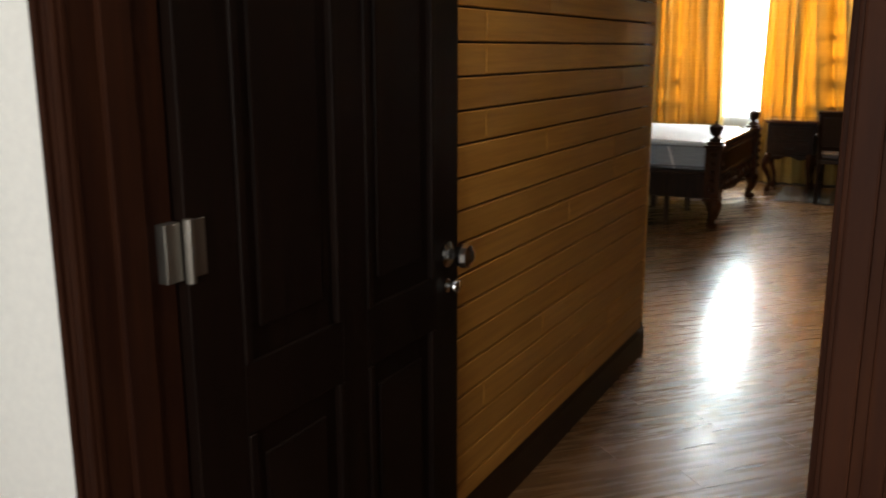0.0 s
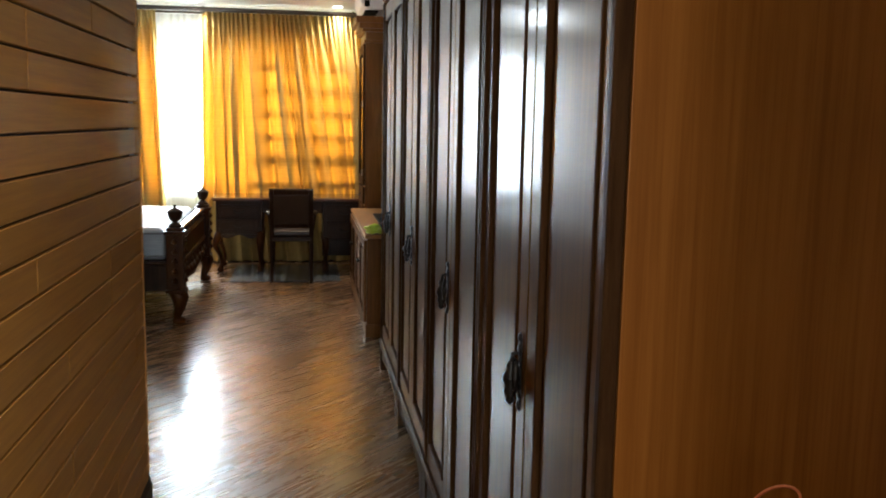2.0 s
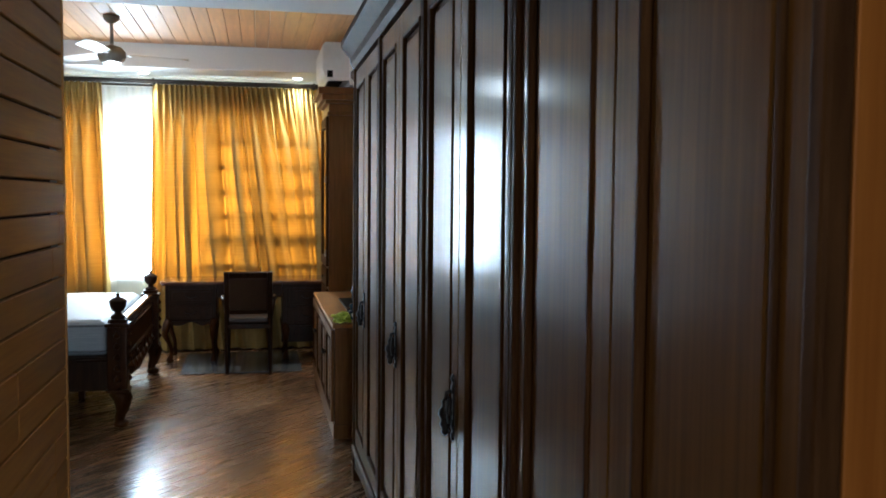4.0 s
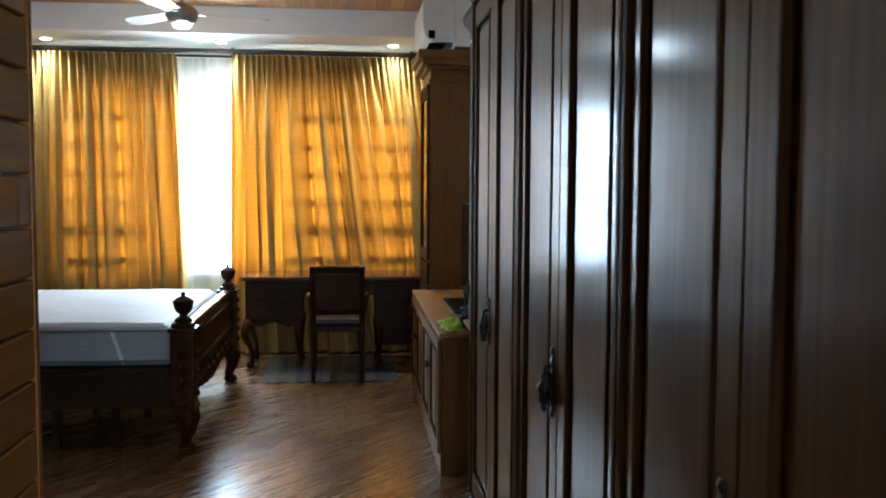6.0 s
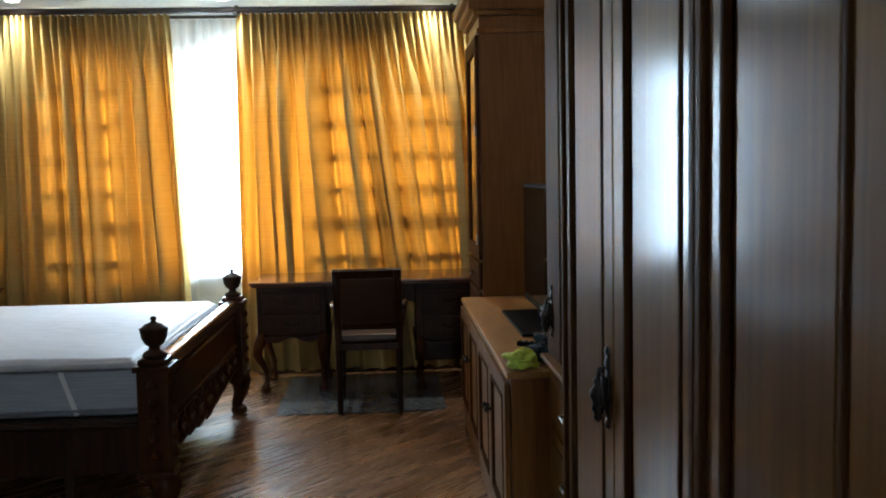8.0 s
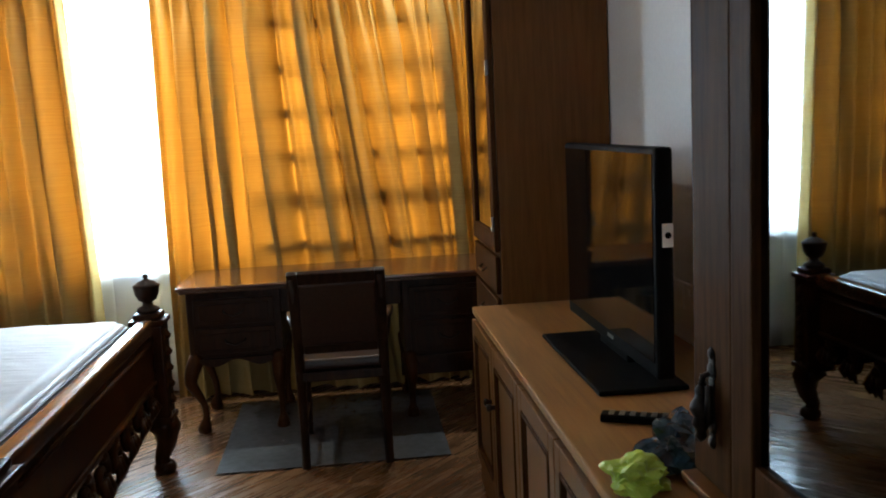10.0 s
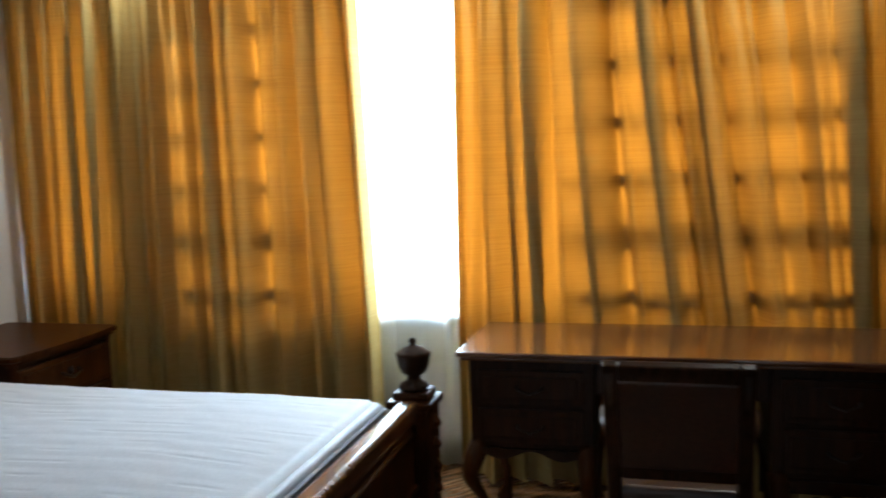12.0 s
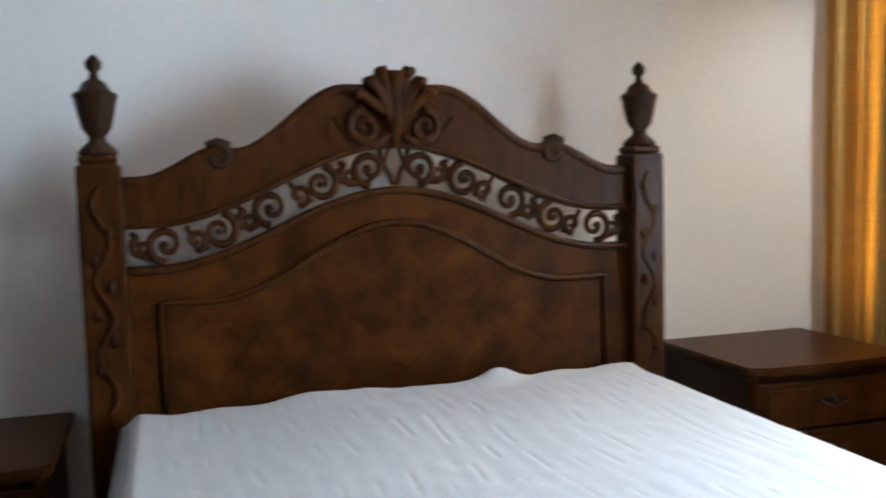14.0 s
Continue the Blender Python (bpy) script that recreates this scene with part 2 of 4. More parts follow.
def part(name, bm, mat, parent=None, label="", smooth=False, kind="", category=""):
    """Links a bmesh, built in world places, as one mesh object under its thing or part."""
    me = bpy.data.meshes.new(name)
    bmesh.ops.recalc_face_normals(bm, faces=bm.faces)
    bm.to_mesh(me)
    bm.free()
    if smooth:
        me.polygons.foreach_set("use_smooth", [True] * len(me.polygons))
    me.materials.append(mat)
    o = new(name, me)
    if parent is not None:
        o.parent = parent
        o.matrix_parent_inverse = base_of(parent).inverted()
    return tagged(o, label, category, "", kind)


def box(x0, x1, y0, y1, z0, z1, bev=0.0, bm=None, seg=2):
    bm = bm or bmesh.new()
    vs = bmesh.ops.create_cube(bm, size=1.0)["verts"]
    for v in vs:
        v.co = Vector(((x0 + x1) / 2 + v.co.x * (x1 - x0), (y0 + y1) / 2 + v.co.y * (y1 - y0), (z0 + z1) / 2 + v.co.z * (z1 - z0)))
    if bev:
        es = list({e for v in vs for e in v.link_edges})
        bmesh.ops.bevel(bm, geom=es, offset=bev, segments=seg, affect="EDGES", profile=0.6)
    return bm


def lathe(profile, x, y, z=0.0, n=20, bm=None, square=0.0):
    """Turns a profile of (radius, height) about the upright through x, y."""
    bm = bm or bmesh.new()
    rings = []
    for r, h in profile:
        rings.append([bm.verts.new((x + r * math.cos(2 * math.pi * k / n), y + r * math.sin(2 * math.pi * k / n), z + h)) for k in range(n)])
    for a, b in zip(rings, rings[1:]):
        for k in range(n):
            bm.faces.new((a[k], a[(k + 1) % n], b[(k + 1) % n], b[k]))
    bm.faces.new(rings[0])
    bm.faces.new(rings[-1])
    return bm


def tube(pts, radius, n=8, bm=None, flat=1.0):
    """A round bar along pts; radius is a number or a function of 0..1."""
    bm = bm or bmesh.new()
    pts = [Vector(p) for p in pts]
    rings = []
    for i, p in enumerate(pts):
        d = (pts[min(i + 1, len(pts) - 1)] - pts[max(i - 1, 0)]).normalized()
        u = d.orthogonal().normalized() if i == 0 else (u - d * u.dot(d)).normalized()
        w = d.cross(u)
        r = radius(i / (len(pts) - 1)) if callable(radius) else radius
        rings.append([bm.verts.new(p + (u * math.cos(2 * math.pi * k / n) + w * math.sin(2 * math.pi * k / n)) * r) for k in range(n)])
    for a, b in zip(rings, rings[1:]):
        for k in range(n):
            bm.faces.new((a[k], a[(k + 1) % n], b[(k + 1) % n], b[k]))
    bm.faces.new(rings[0])
    bm.faces.new(rings[-1])
    return bm


def band(low, high, ys, x0, x1, bm=None):
    """A solid board in the y-z plane between two curves low(y) and high(y), from x0 to x1."""
    bm = bm or bmesh.new()
    rows = [[bm.verts.new(c) for c in ((x0, y, low(y)), (x1, y, low(y)), (x1, y, high(y)), (x0, y, high(y)))] for y in ys]
    for a, b in zip(rows, rows[1:]):
        for k in range(4):
            bm.faces.new((a[k], a[(k + 1) % 4], b[(k + 1) % 4], b[k]))
    bm.faces.new(rows[0])
    bm.faces.new(rows[-1])
    return bm


def sweep(section, y0, y1, bm=None, axis="y"):
    """A moulding: a section of (out, up) corners drawn out between two places along an axis."""
    bm = bm or bmesh.new()
    ends = []
    for q in (y0, y1):
        ends.append([bm.verts.new((a, q, b) if axis == "y" else (q, a, b)) for a, b in section])
    k = len(section)
    for i in range(k):
        bm.faces.new((ends[0][i], ends[0][(i + 1) % k], ends[1][(i + 1) % k], ends[1][i]))
    bm.faces.new(ends[0])
    bm.faces.new(ends[1])
    return bm


def spiral(cy, cz, r, turns, start, x, hand=1, steps=26):
    return [(x, cy + hand * r * (1 - 0.8 * k / steps) * math.cos(start + turns * 2 * math.pi * k / steps), cz + r * (1 - 0.8 * k / steps) * math.sin(start + turns * 2 * math.pi * k / steps)) for k in range(steps + 1)]


def smoothstep(a):
    a = max(0.0, min(1.0, a))
    return a * a * (3 - 2 * a)


# ---- setting ----
def wall(name, label, *boxes, mat=None):
    bm = bmesh.new()
    for b in boxes:
        box(*b, bm=bm)
    return part(name, bm, mat or PLASTER, None, label, kind="structure", category="wall")


wall("wall_right", "plain white plastered wall behind the wardrobes", (RIGHT, RIGHT + 0.15, DOOR_Y1, WIN, 0, 3.2))
wall("wall_headboard", "plain white plastered wall behind the bed", (HEAD - 0.15, HEAD, BLOCK, WIN, 0, 3.2))
wall("wall_window", "white window wall behind the long curtains",
     (HEAD - 0.15, RIGHT + 0.15, WIN, WIN + 0.2, 0, GZ0), (HEAD - 0.15, RIGHT + 0.15, WIN, WIN + 0.2, GZ1, 3.2),
     (HEAD - 0.15, -3.58, WIN, WIN + 0.2, GZ0, GZ1), (-3.30, GX0, WIN, WIN + 0.2, GZ0, GZ1), (GX1, RIGHT + 0.15, WIN, WIN + 0.2, GZ0, GZ1))
wall("wall_return", "white wall turning off the plank wall into the room", (HEAD, PLANK_X - 0.02, BLOCK - 0.12, BLOCK, 0, 3.2))
wall("wall_passage", "core of the passage wall behind the boards", (PLANK_X - 0.14, PLANK_X - 0.016, DOOR_Y1, BLOCK - 0.12, 0, 3.2), mat=GROOVE)
wall("wall_door", "white wall around the bedroom door",
     (-2.2, OPEN_X0 - 0.04, DOOR_Y0, DOOR_Y1, 0, 3.2), (OPEN_X1 + 0.04, 1.6, DOOR_Y0, DOOR_Y1, 0, 3.2), (OPEN_X0 - 0.04, OPEN_X1 + 0.04, DOOR_Y0, DOOR_Y1, DOOR_H + 0.04, 3.2))
wall("wall_hall", "plain white walls of the landing outside the door",
     (-2.35, -2.2, -1.5, DOOR_Y1, 0, 3.2), (1.6, 1.75, -1.5, DOOR_Y1, 0, 3.2), (-2.35, -0.5, -1.65, -1.5, 0, 3.2), (0.7, 1.75, -1.65, -1.5, 0, 3.2),
     (-0.5, 0.7, -1.65, -1.5, 0, 1.0), (-0.5, 0.7, -1.65, -1.5, 2.4, 3.2))
# ceiling with a sunk timber field over the bed
FX0, FX1, FY0, FY1 = -3.15, 0.70, 7.2, 10.08
ceil = bmesh.new()
for b in ((-2.35, 1.75, -1.65, DOOR_Y1, SOFFIT, 3.25), (HEAD - 0.15, RIGHT + 0.15, DOOR_Y1, FY0, SOFFIT, 3.25), (HEAD - 0.15, RIGHT + 0.15, FY1, WIN + 0.2, SOFFIT, 3.25),
          (HEAD - 0.15, FX0, FY0, FY1, SOFFIT, 3.25), (FX1, RIGHT + 0.15, FY0, FY1, SOFFIT, 3.25)):
    box(*b, bm=ceil)
part("ceiling", ceil, CEIL, None, "white plastered ceiling with a dropped border", kind="structure", category="ceiling")
bm = bmesh.new()
x = FX0
while x < FX1 - 0.01:
    w = min(0.12, FX1 - x)
    box(x + 0.002, x + w - 0.002, FY0, FY1, COFFER, COFFER + 0.03, 0.003, bm, 1)
    x += w
part("ceiling_timber", bm, CEIL_WOOD, None, "varnished timber boards in the sunk ceiling field", kind="structure", category="ceiling")
box_roof = box(FX0, FX1, FY0, FY1, COFFER + 0.032, COFFER + 0.2)
part("ceiling_backing", box_roof, CEIL, None, "backing above the timber ceiling boards", kind="structure", category="ceiling")
wall("wall_bulkhead", "white boxed bulkhead over the tall cabinet", (0.42, RIGHT, 9.06, FY1, 2.57, COFFER - 0.004), mat=CEIL)

# window: opening with frame, mullions, transom, grille, panes
win = thing("window_1", (-1.5, WIN + 0.1, GZ0), "wide aluminium window with bars behind curtains", "window", kind="structure")
fr = bmesh.new()
for b in ((GX0, GX1, WIN + 0.08, WIN + 0.14, GZ0, GZ0 + 0.05), (GX0, GX1, WIN + 0.08, WIN + 0.14, GZ1 - 0.05, GZ1), (GX0, GX0 + 0.05, WIN + 0.08, WIN + 0.14, GZ0, GZ1), (GX1 - 0.05, GX1, WIN + 0.08, WIN + 0.14, GZ0, GZ1)):
    box(*b, 0.004, fr, 1)
part("window_frame", fr, ALU, win)
win2 = thing("window_2", (-3.50, WIN + 0.1, GZ0), "narrow aluminium window in the corner behind a curtain", "window", kind="structure")
fr = bmesh.new()
for b in ((-3.58, -3.30, WIN + 0.08, WIN + 0.14, GZ0, GZ0 + 0.05), (-3.58, -3.30, WIN + 0.08, WIN + 0.14, GZ1 - 0.05, GZ1), (-3.58, -3.54, WIN + 0.08, WIN + 0.14, GZ0, GZ1), (-3.34, -3.30, WIN + 0.08, WIN + 0.14, GZ0, GZ1)):
    box(*b, 0.004, fr, 1)
part("window_frame", fr, ALU, win2)
GRILLE = (0.87, 1.38, 1.63, 1.88, 2.13)
for z in GRILLE:
    part("grille_bar", box(-3.58, -3.30, WIN + 0.01, WIN + 0.035, z - 0.025, z + 0.025, 0.003), ALU, win2)
pane = part("pane", box(-3.55, -3.33, WIN + 0.105, WIN + 0.111, GZ0 + 0.04, GZ1 - 0.04), GLASS, win2)
pane.visible_shadow = False
NP = 5
pw = (GX1 - GX0) / NP
for i in range(1, NP):
    if i != 2:
        part("mullion", box(GX0 + i * pw - 0.03, GX0 + i * pw + 0.03, WIN - 0.04, WIN + 0.13, GZ0 + 0.05, GZ1 - 0.05, 0.004), ALU, win)
for i in range(NP):
    if i in (1, 2):
        continue
    a, b = GX0 + i * pw + 0.03, GX0 + (i + 1) * pw - 0.03
    part("transom", box(a, b, WIN - 0.10, WIN + 0.12, 1.06, 1.20, 0.004), ALU, win)
for i in (0, 3, 4):
    a, b = GX0 + i * pw + 0.03, GX0 + (i + 1) * pw - 0.06
    for z in GRILLE:
        part("grille_bar", box(a, b, WIN - 0.135, WIN - 0.112, z - 0.026, z + 0.026, 0.003), ALU, win)
    for x in (a + 0.16, a + 0.36, b - 0.02):
        part("grille_upright", box(x - 0.018, x + 0.018, WIN - 0.112, WIN - 0.09, GZ0 + 0.05, GZ1 - 0.05, 0.003), ALU, win)
pane = part("pane", box(GX0 + 0.04, GX1 - 0.04, WIN + 0.105, WIN + 0.111, GZ0 + 0.04, GZ1 - 0.04), GLASS, win)
pane.visible_shadow = False
part("window_sill", box(GX0 - 0.05, GX1 + 0.05, WIN - 0.06, WIN - 0.003, GZ0 - 0.05, GZ0 - 0.01, 0.006), PLASTER, win)

# skirting boards
SKIRT = [(0.0, 0.0), (0.016, 0.0), (0.016, 0.085), (0.010, 0.10), (0.006, 0.115), (0.0, 0.118)]
bm = sweep([(PLANK_X - 0.012 + a * 1.3, b * 1.42) for a, b in SKIRT], DOOR_Y1, BLOCK + 0.018)
part("baseboard", bm, WALNUT, None, "dark stained skirting board along the plank wall", kind="structure", category="baseboard")
bm = sweep([(BLOCK + a, b) for a, b in SKIRT], HEAD, PLANK_X - 0.02, axis="x")
part("baseboard", bm, WALNUT, None, "dark stained skirting board on the white wall", kind="structure", category="baseboard")
bm = sweep([(HEAD + a, b) for a, b in SKIRT], BLOCK + 0.02, WIN)
part("baseboard", bm, WALNUT, None, "dark stained skirting board behind the bed", kind="structure", category="baseboard")
bm = sweep([(WIN - a, b) for a, b in SKIRT], HEAD + 0.02, RIGHT, axis="x")
part("baseboard", bm, WALNUT, None, "dark stained skirting board under the window", kind="structure", category="baseboard")
part("trim", box(PLANK_X - 0.02, PLANK_X + 0.002, BLOCK - 0.014, BLOCK + 0.006, 0.17, SOFFIT, 0.003), BOARD, None, "timber corner strip ending the plank wall", kind="structure", category="trim")

# ---- door, its frame and fittings ----
def door_set():
    f = thing("door_frame", (-0.4, 0.8, 0), "dark red-brown stained door frame with moulded casing", "door frame", kind="structure")
    part("jamb", box(OPEN_X0 - 0.04, OPEN_X0, DOOR_Y0, DOOR_Y1 + 0.06, 0, DOOR_H, 0.004), FRAMEWOOD, f)
    part("jamb", box(OPEN_X1, OPEN_X1 + 0.04, DOOR_Y0, DOOR_Y1, 0, DOOR_H, 0.004), FRAMEWOOD, f)
    part("head", box(OPEN_X0 - 0.04, OPEN_X1 + 0.04, DOOR_Y0, DOOR_Y1, DOOR_H, DOOR_H + 0.04, 0.004), FRAMEWOOD, f)
    part("door_stop", box(OPEN_X0, OPEN_X0 + 0.014, DOOR_Y0 + 0.05, DOOR_Y0 + 0.11, 0, DOOR_H, 0.003), FRAMEWOOD, f)
    part("door_stop", box(OPEN_X1 - 0.014, OPEN_X1, DOOR_Y0 + 0.05, DOOR_Y0 + 0.11, 0, DOOR_H, 0.003), FRAMEWOOD, f)
    for y, s in ((DOOR_Y0, -1), (DOOR_Y1, 1)):
        for a, b in ((OPEN_X0 - 0.055, OPEN_X0 + 0.004), (OPEN_X1 - 0.004, OPEN_X1 + 0.10)):
            bm = bmesh.new()
            w = b - a
            for u0, u1, d in ((0, 1, 0.012), (0.05, 0.30, 0.020), (0.40, 0.60, 0.017), (0.72, 0.95, 0.022)):
                y0, y1 = sorted((y, y + s * d))
                box(a + w * u0, a + w * u1, y0, y1, 0, DOOR_H + 0.06, 0.003, bm, 2)
            if s == -1 or a > 0:
                part("casing", bm, FRAMEWOOD, f)
            else:
                bm.free()
        y0, y1 = sorted((y, y + s * 0.016))
        part("casing", box(OPEN_X0, OPEN_X1, y0, y1, DOOR_H - 0.004, DOOR_H + 0.08, 0.004), FRAMEWOOD, f)
    d = thing("door_1", (-0.9, 0.86, 0), "very dark stained panelled door standing open along the passage", "door", kind="structure")
    X0, X1, Y0, Y1 = -0.918, -0.880, 0.908, 1.918
    bm = bmesh.new()
    for a, b in ((Y0, Y0 + 0.13), ((Y0 + Y1) / 2 - 0.05, (Y0 + Y1) / 2 + 0.05), (Y1 - 0.13, Y1)):
        box(X0, X1, a, b, 0.012, 2.06, 0.004, bm)
    for a, b in ((0.012, 0.20), (0.80, 0.94), (1.92, 2.06)):
        for u, v in ((Y0 + 0.13, (Y0 + Y1) / 2 - 0.05), ((Y0 + Y1) / 2 + 0.05, Y1 - 0.13)):
            box(X0, X1, u + 0.0005, v - 0.0005, a, b, 0.003, bm)
    part("leaf", bm, DOORWOOD, d)
    for u, v in ((Y0 + 0.13, (Y0 + Y1) / 2 - 0.05), ((Y0 + Y1) / 2 + 0.05, Y1 - 0.13)):
        for a, b in ((0.20, 0.80), (0.94, 1.92)):
            bm = box(X0 + 0.012, X1 - 0.012, u, v, a, b)
            box(X0 + 0.006, X1 - 0.005, u + 0.06, v - 0.06, a + 0.06, b - 0.06, 0.006, bm)
            for e, g in ((u, u + 0.022), (v - 0.022, v)):
                box(X1 - 0.014, X1 + 0.005, e, g, a, b, 0.005, bm, 3)
            part("panel", bm, DOORWOOD, d)
    for z in (0.25, 1.19, 1.86):
        bm = tube([(X1 + 0.012, 0.902, z - 0.055), (X1 + 0.012, 0.902, z + 0.055)], 0.009, 10)
        box(X1 - 0.001, X1 + 0.003, 0.912, 0.952, z - 0.05, z + 0.05, 0.001, bm, 1)
        box(OPEN_X0 + 0.0005, OPEN_X0 + 0.022, 0.858, 0.896, z - 0.05, z + 0.05, 0.001, bm, 1)
        part("hinge", bm, STEEL, d, "dull steel hinge")
    ky = Y1 - 0.065
    for z, r in ((0.99, 0.034), (0.905, 0.019)):
        k = bmesh.new()
        prof = [(r * 1.0, 0.0), (r * 1.05, 0.004), (r * 0.45, 0.009), (r * 0.40, 0.028), (r * 0.85, 0.036), (r * 1.0, 0.052), (r * 0.9, 0.066), (r * 0.4, 0.074)]
        lathe(prof if z > 0.95 else [(a, h * 0.5) for a, h in prof], 0, 0, 0, 10 if z > 0.95 else 16, k)
        bmesh.ops.transform(k, matrix=Matrix.Translation((X1 + 0.001, ky, z)) @ Matrix.Rotation(radians(90), 4, "Y"), verts=k.verts)
        part("door_knob", k, CHROME, d, "faceted chrome knob" if z > 0.95 else "small chrome lock knob")


door_set()


# ---- wardrobes ----
FRONT = 0.185


def panel_door(parent, y0, y1, z0, z1, x, mat, panel_mat, stile=0.085, near=None, far=None):
    """A framed door seen from -x, with a sunk panel and beads; returns the frame, to hang handles on."""
    near, far = near or stile, far or stile
    i0, i1, j0, j1 = y0 + near, y1 - far, z0 + stile, z1 - stile
    bm = bmesh.new()
    for a, b, c, d in ((y0, i0, z0, z1), (i1, y1, z0, z1), (i0, i1, z0, j0), (i0, i1, j1, z1)):
        box(x - 0.020, x, a + 0.0004, b - 0.0004, c, d, 0.0035, bm)
    door = part("door", bm, mat, parent)
    bm = box(x - 0.006, x - 0.002, i0, i1, j0, j1)
    box(x - 0.013, x - 0.006, i0 + 0.035, i1 - 0.035, j0 + 0.035, j1 - 0.035, 0.006, bm)
    part("panel", bm, panel_mat, door)
    bm = bmesh.new()
    for a, b, c, d in ((i0, i0 + 0.016, j0, j1), (i1 - 0.016, i1, j0, j1), (i0 + 0.016, i1 - 0.016, j0, j0 + 0.016), (i0 + 0.016, i1 - 0.016, j1 - 0.016, j1)):
        box(x - 0.024, x - 0.006, a, b, c, d, 0.006, bm, 3)
    part("bead", bm, MOULD, door)
    return door


def drop_handle(door, y, z, x):
    """A cast backplate with leaf lobes and a twisted drop pull with a knop."""
    bm = box(x - 0.025, x - 0.020, y - 0.011, y + 0.011, z - 0.075, z + 0.085, 0.002)
    for dz, w in ((0.085, 0.013), (0.055, 0.018), (-0.045, 0.020), (-0.078, 0.014)):
        k = lathe([(w * 0.6, 0.0), (w, 0.003), (w * 0.7, 0.007), (w * 0.3, 0.009)], 0, 0, 0, 10)
        bmesh.ops.transform(k, matrix=Matrix.Translation((x - 0.020, y, z + dz)) @ Matrix.Rotation(radians(-90), 4, "Y"), verts=k.verts)
        me = bpy.data.meshes.new("lobe")
        k.to_mesh(me)
        bm.from_mesh(me)
        bpy.data.meshes.remove(me)
        k.free()
    tube([(x - 0.022, y, z + 0.05), (x - 0.040, y, z + 0.046), (x - 0.045, y, z + 0.02)], 0.006, 6, bm)
    lathe([(0.005, 0.02), (0.012, 0.010), (0.008, 0.0), (0.019, -0.014), (0.021, -0.024), (0.012, -0.040), (0.017, -0.052), (0.009, -0.066), (0.012, -0.074), (0.004, -0.084)][::-1], x - 0.044, y, z + 0.01, 10, bm)
    for s in (-1, 1):
        tube([(x - 0.034, y + s * 0.012, z + 0.03), (x - 0.040, y + s * 0.026, z - 0.004), (x - 0.036, y + s * 0.018, z - 0.035)], 0.007, 6, bm)
    part("handle", bm, IRON, door, "black bronze drop handle on a backplate", smooth=True)


def wardrobe_unit(y0, width):
    y1 = y0 + width
    w = thing("wardrobe", (0.45, y0 + width / 2, 0), "tall brown polished wood wardrobe with two panelled doors", "wardrobe", "row of wardrobes")
    part("carcass", box(FRONT + 0.002, RIGHT - 0.004, y0 + 0.001, y1 - 0.001, 0.19, 2.30, 0.003), ROBE_SIDE, w, "orange-brown veneered side")
    bm = sweep([(FRONT + 0.02, 2.30), (FRONT - 0.03, 2.30), (FRONT - 0.045, 2.325), (FRONT - 0.05, 2.36), (FRONT - 0.085, 2.40), (FRONT - 0.10, 2.42), (FRONT - 0.10, 2.45), (RIGHT - 0.005, 2.45), (RIGHT - 0.005, 2.30)], y0, y1)
    part("cornice", bm, MOULD, w)
    mid = (y0 + y1) / 2
    part("pilaster", box(FRONT - 0.030, FRONT + 0.001, y0, y0 + 0.030, 0.19, 2.30, 0.006), MOULD, w)
    part("pilaster", box(FRONT - 0.030, FRONT + 0.001, y1 - 0.030, y1, 0.19, 2.30, 0.006), MOULD, w)
    a = panel_door(w, y0 + 0.034, mid - 0.002, 0.20, 2.285, FRONT, ROBE, ROBE, near=0.05)
    b = panel_door(w, mid + 0.002, y1 - 0.034, 0.20, 2.285, FRONT, ROBE, ROBE, far=0.05)
    drop_handle(b, mid + 0.045, 1.01, FRONT)
    # arched plinth on bracket feet
    ys = [y0 + 0.10 + (width - 0.20) * k / 16 for k in range(17)]
    bm = band(lambda y: 0.07 + 0.035 * math.sin(math.pi * (y - y0 - 0.1) / (width - 0.2)), lambda y: 0.165, ys, FRONT - 0.028, FRONT)
    sweep([(FRONT, 0.165), (FRONT - 0.040, 0.165), (FRONT - 0.036, 0.182), (FRONT - 0.026, 0.192), (FRONT, 0.192)], y0, y1, bm)
    part("plinth", bm, MOULD, w)
    for a0, a1 in ((y0, y0 + 0.10), (y1 - 0.10, y1)):
        part("foot", box(FRONT - 0.036, FRONT + 0.06, a0 + 0.001, a1 - 0.001, 0, 0.165, 0.008), MOULD, w)
        part("foot", box(RIGHT - 0.10, RIGHT - 0.01, a0 + 0.001, a1 - 0.001, 0, 0.19, 0.008), MOULD, w)
    return w


W0, UNIT = 1.935, 1.068
first = wardrobe_unit(W0, UNIT)
for k in range(1, 4):
    copy_thing(first, Matrix.Translation((0.45, W0 + UNIT / 2 + k * UNIT, 0)))


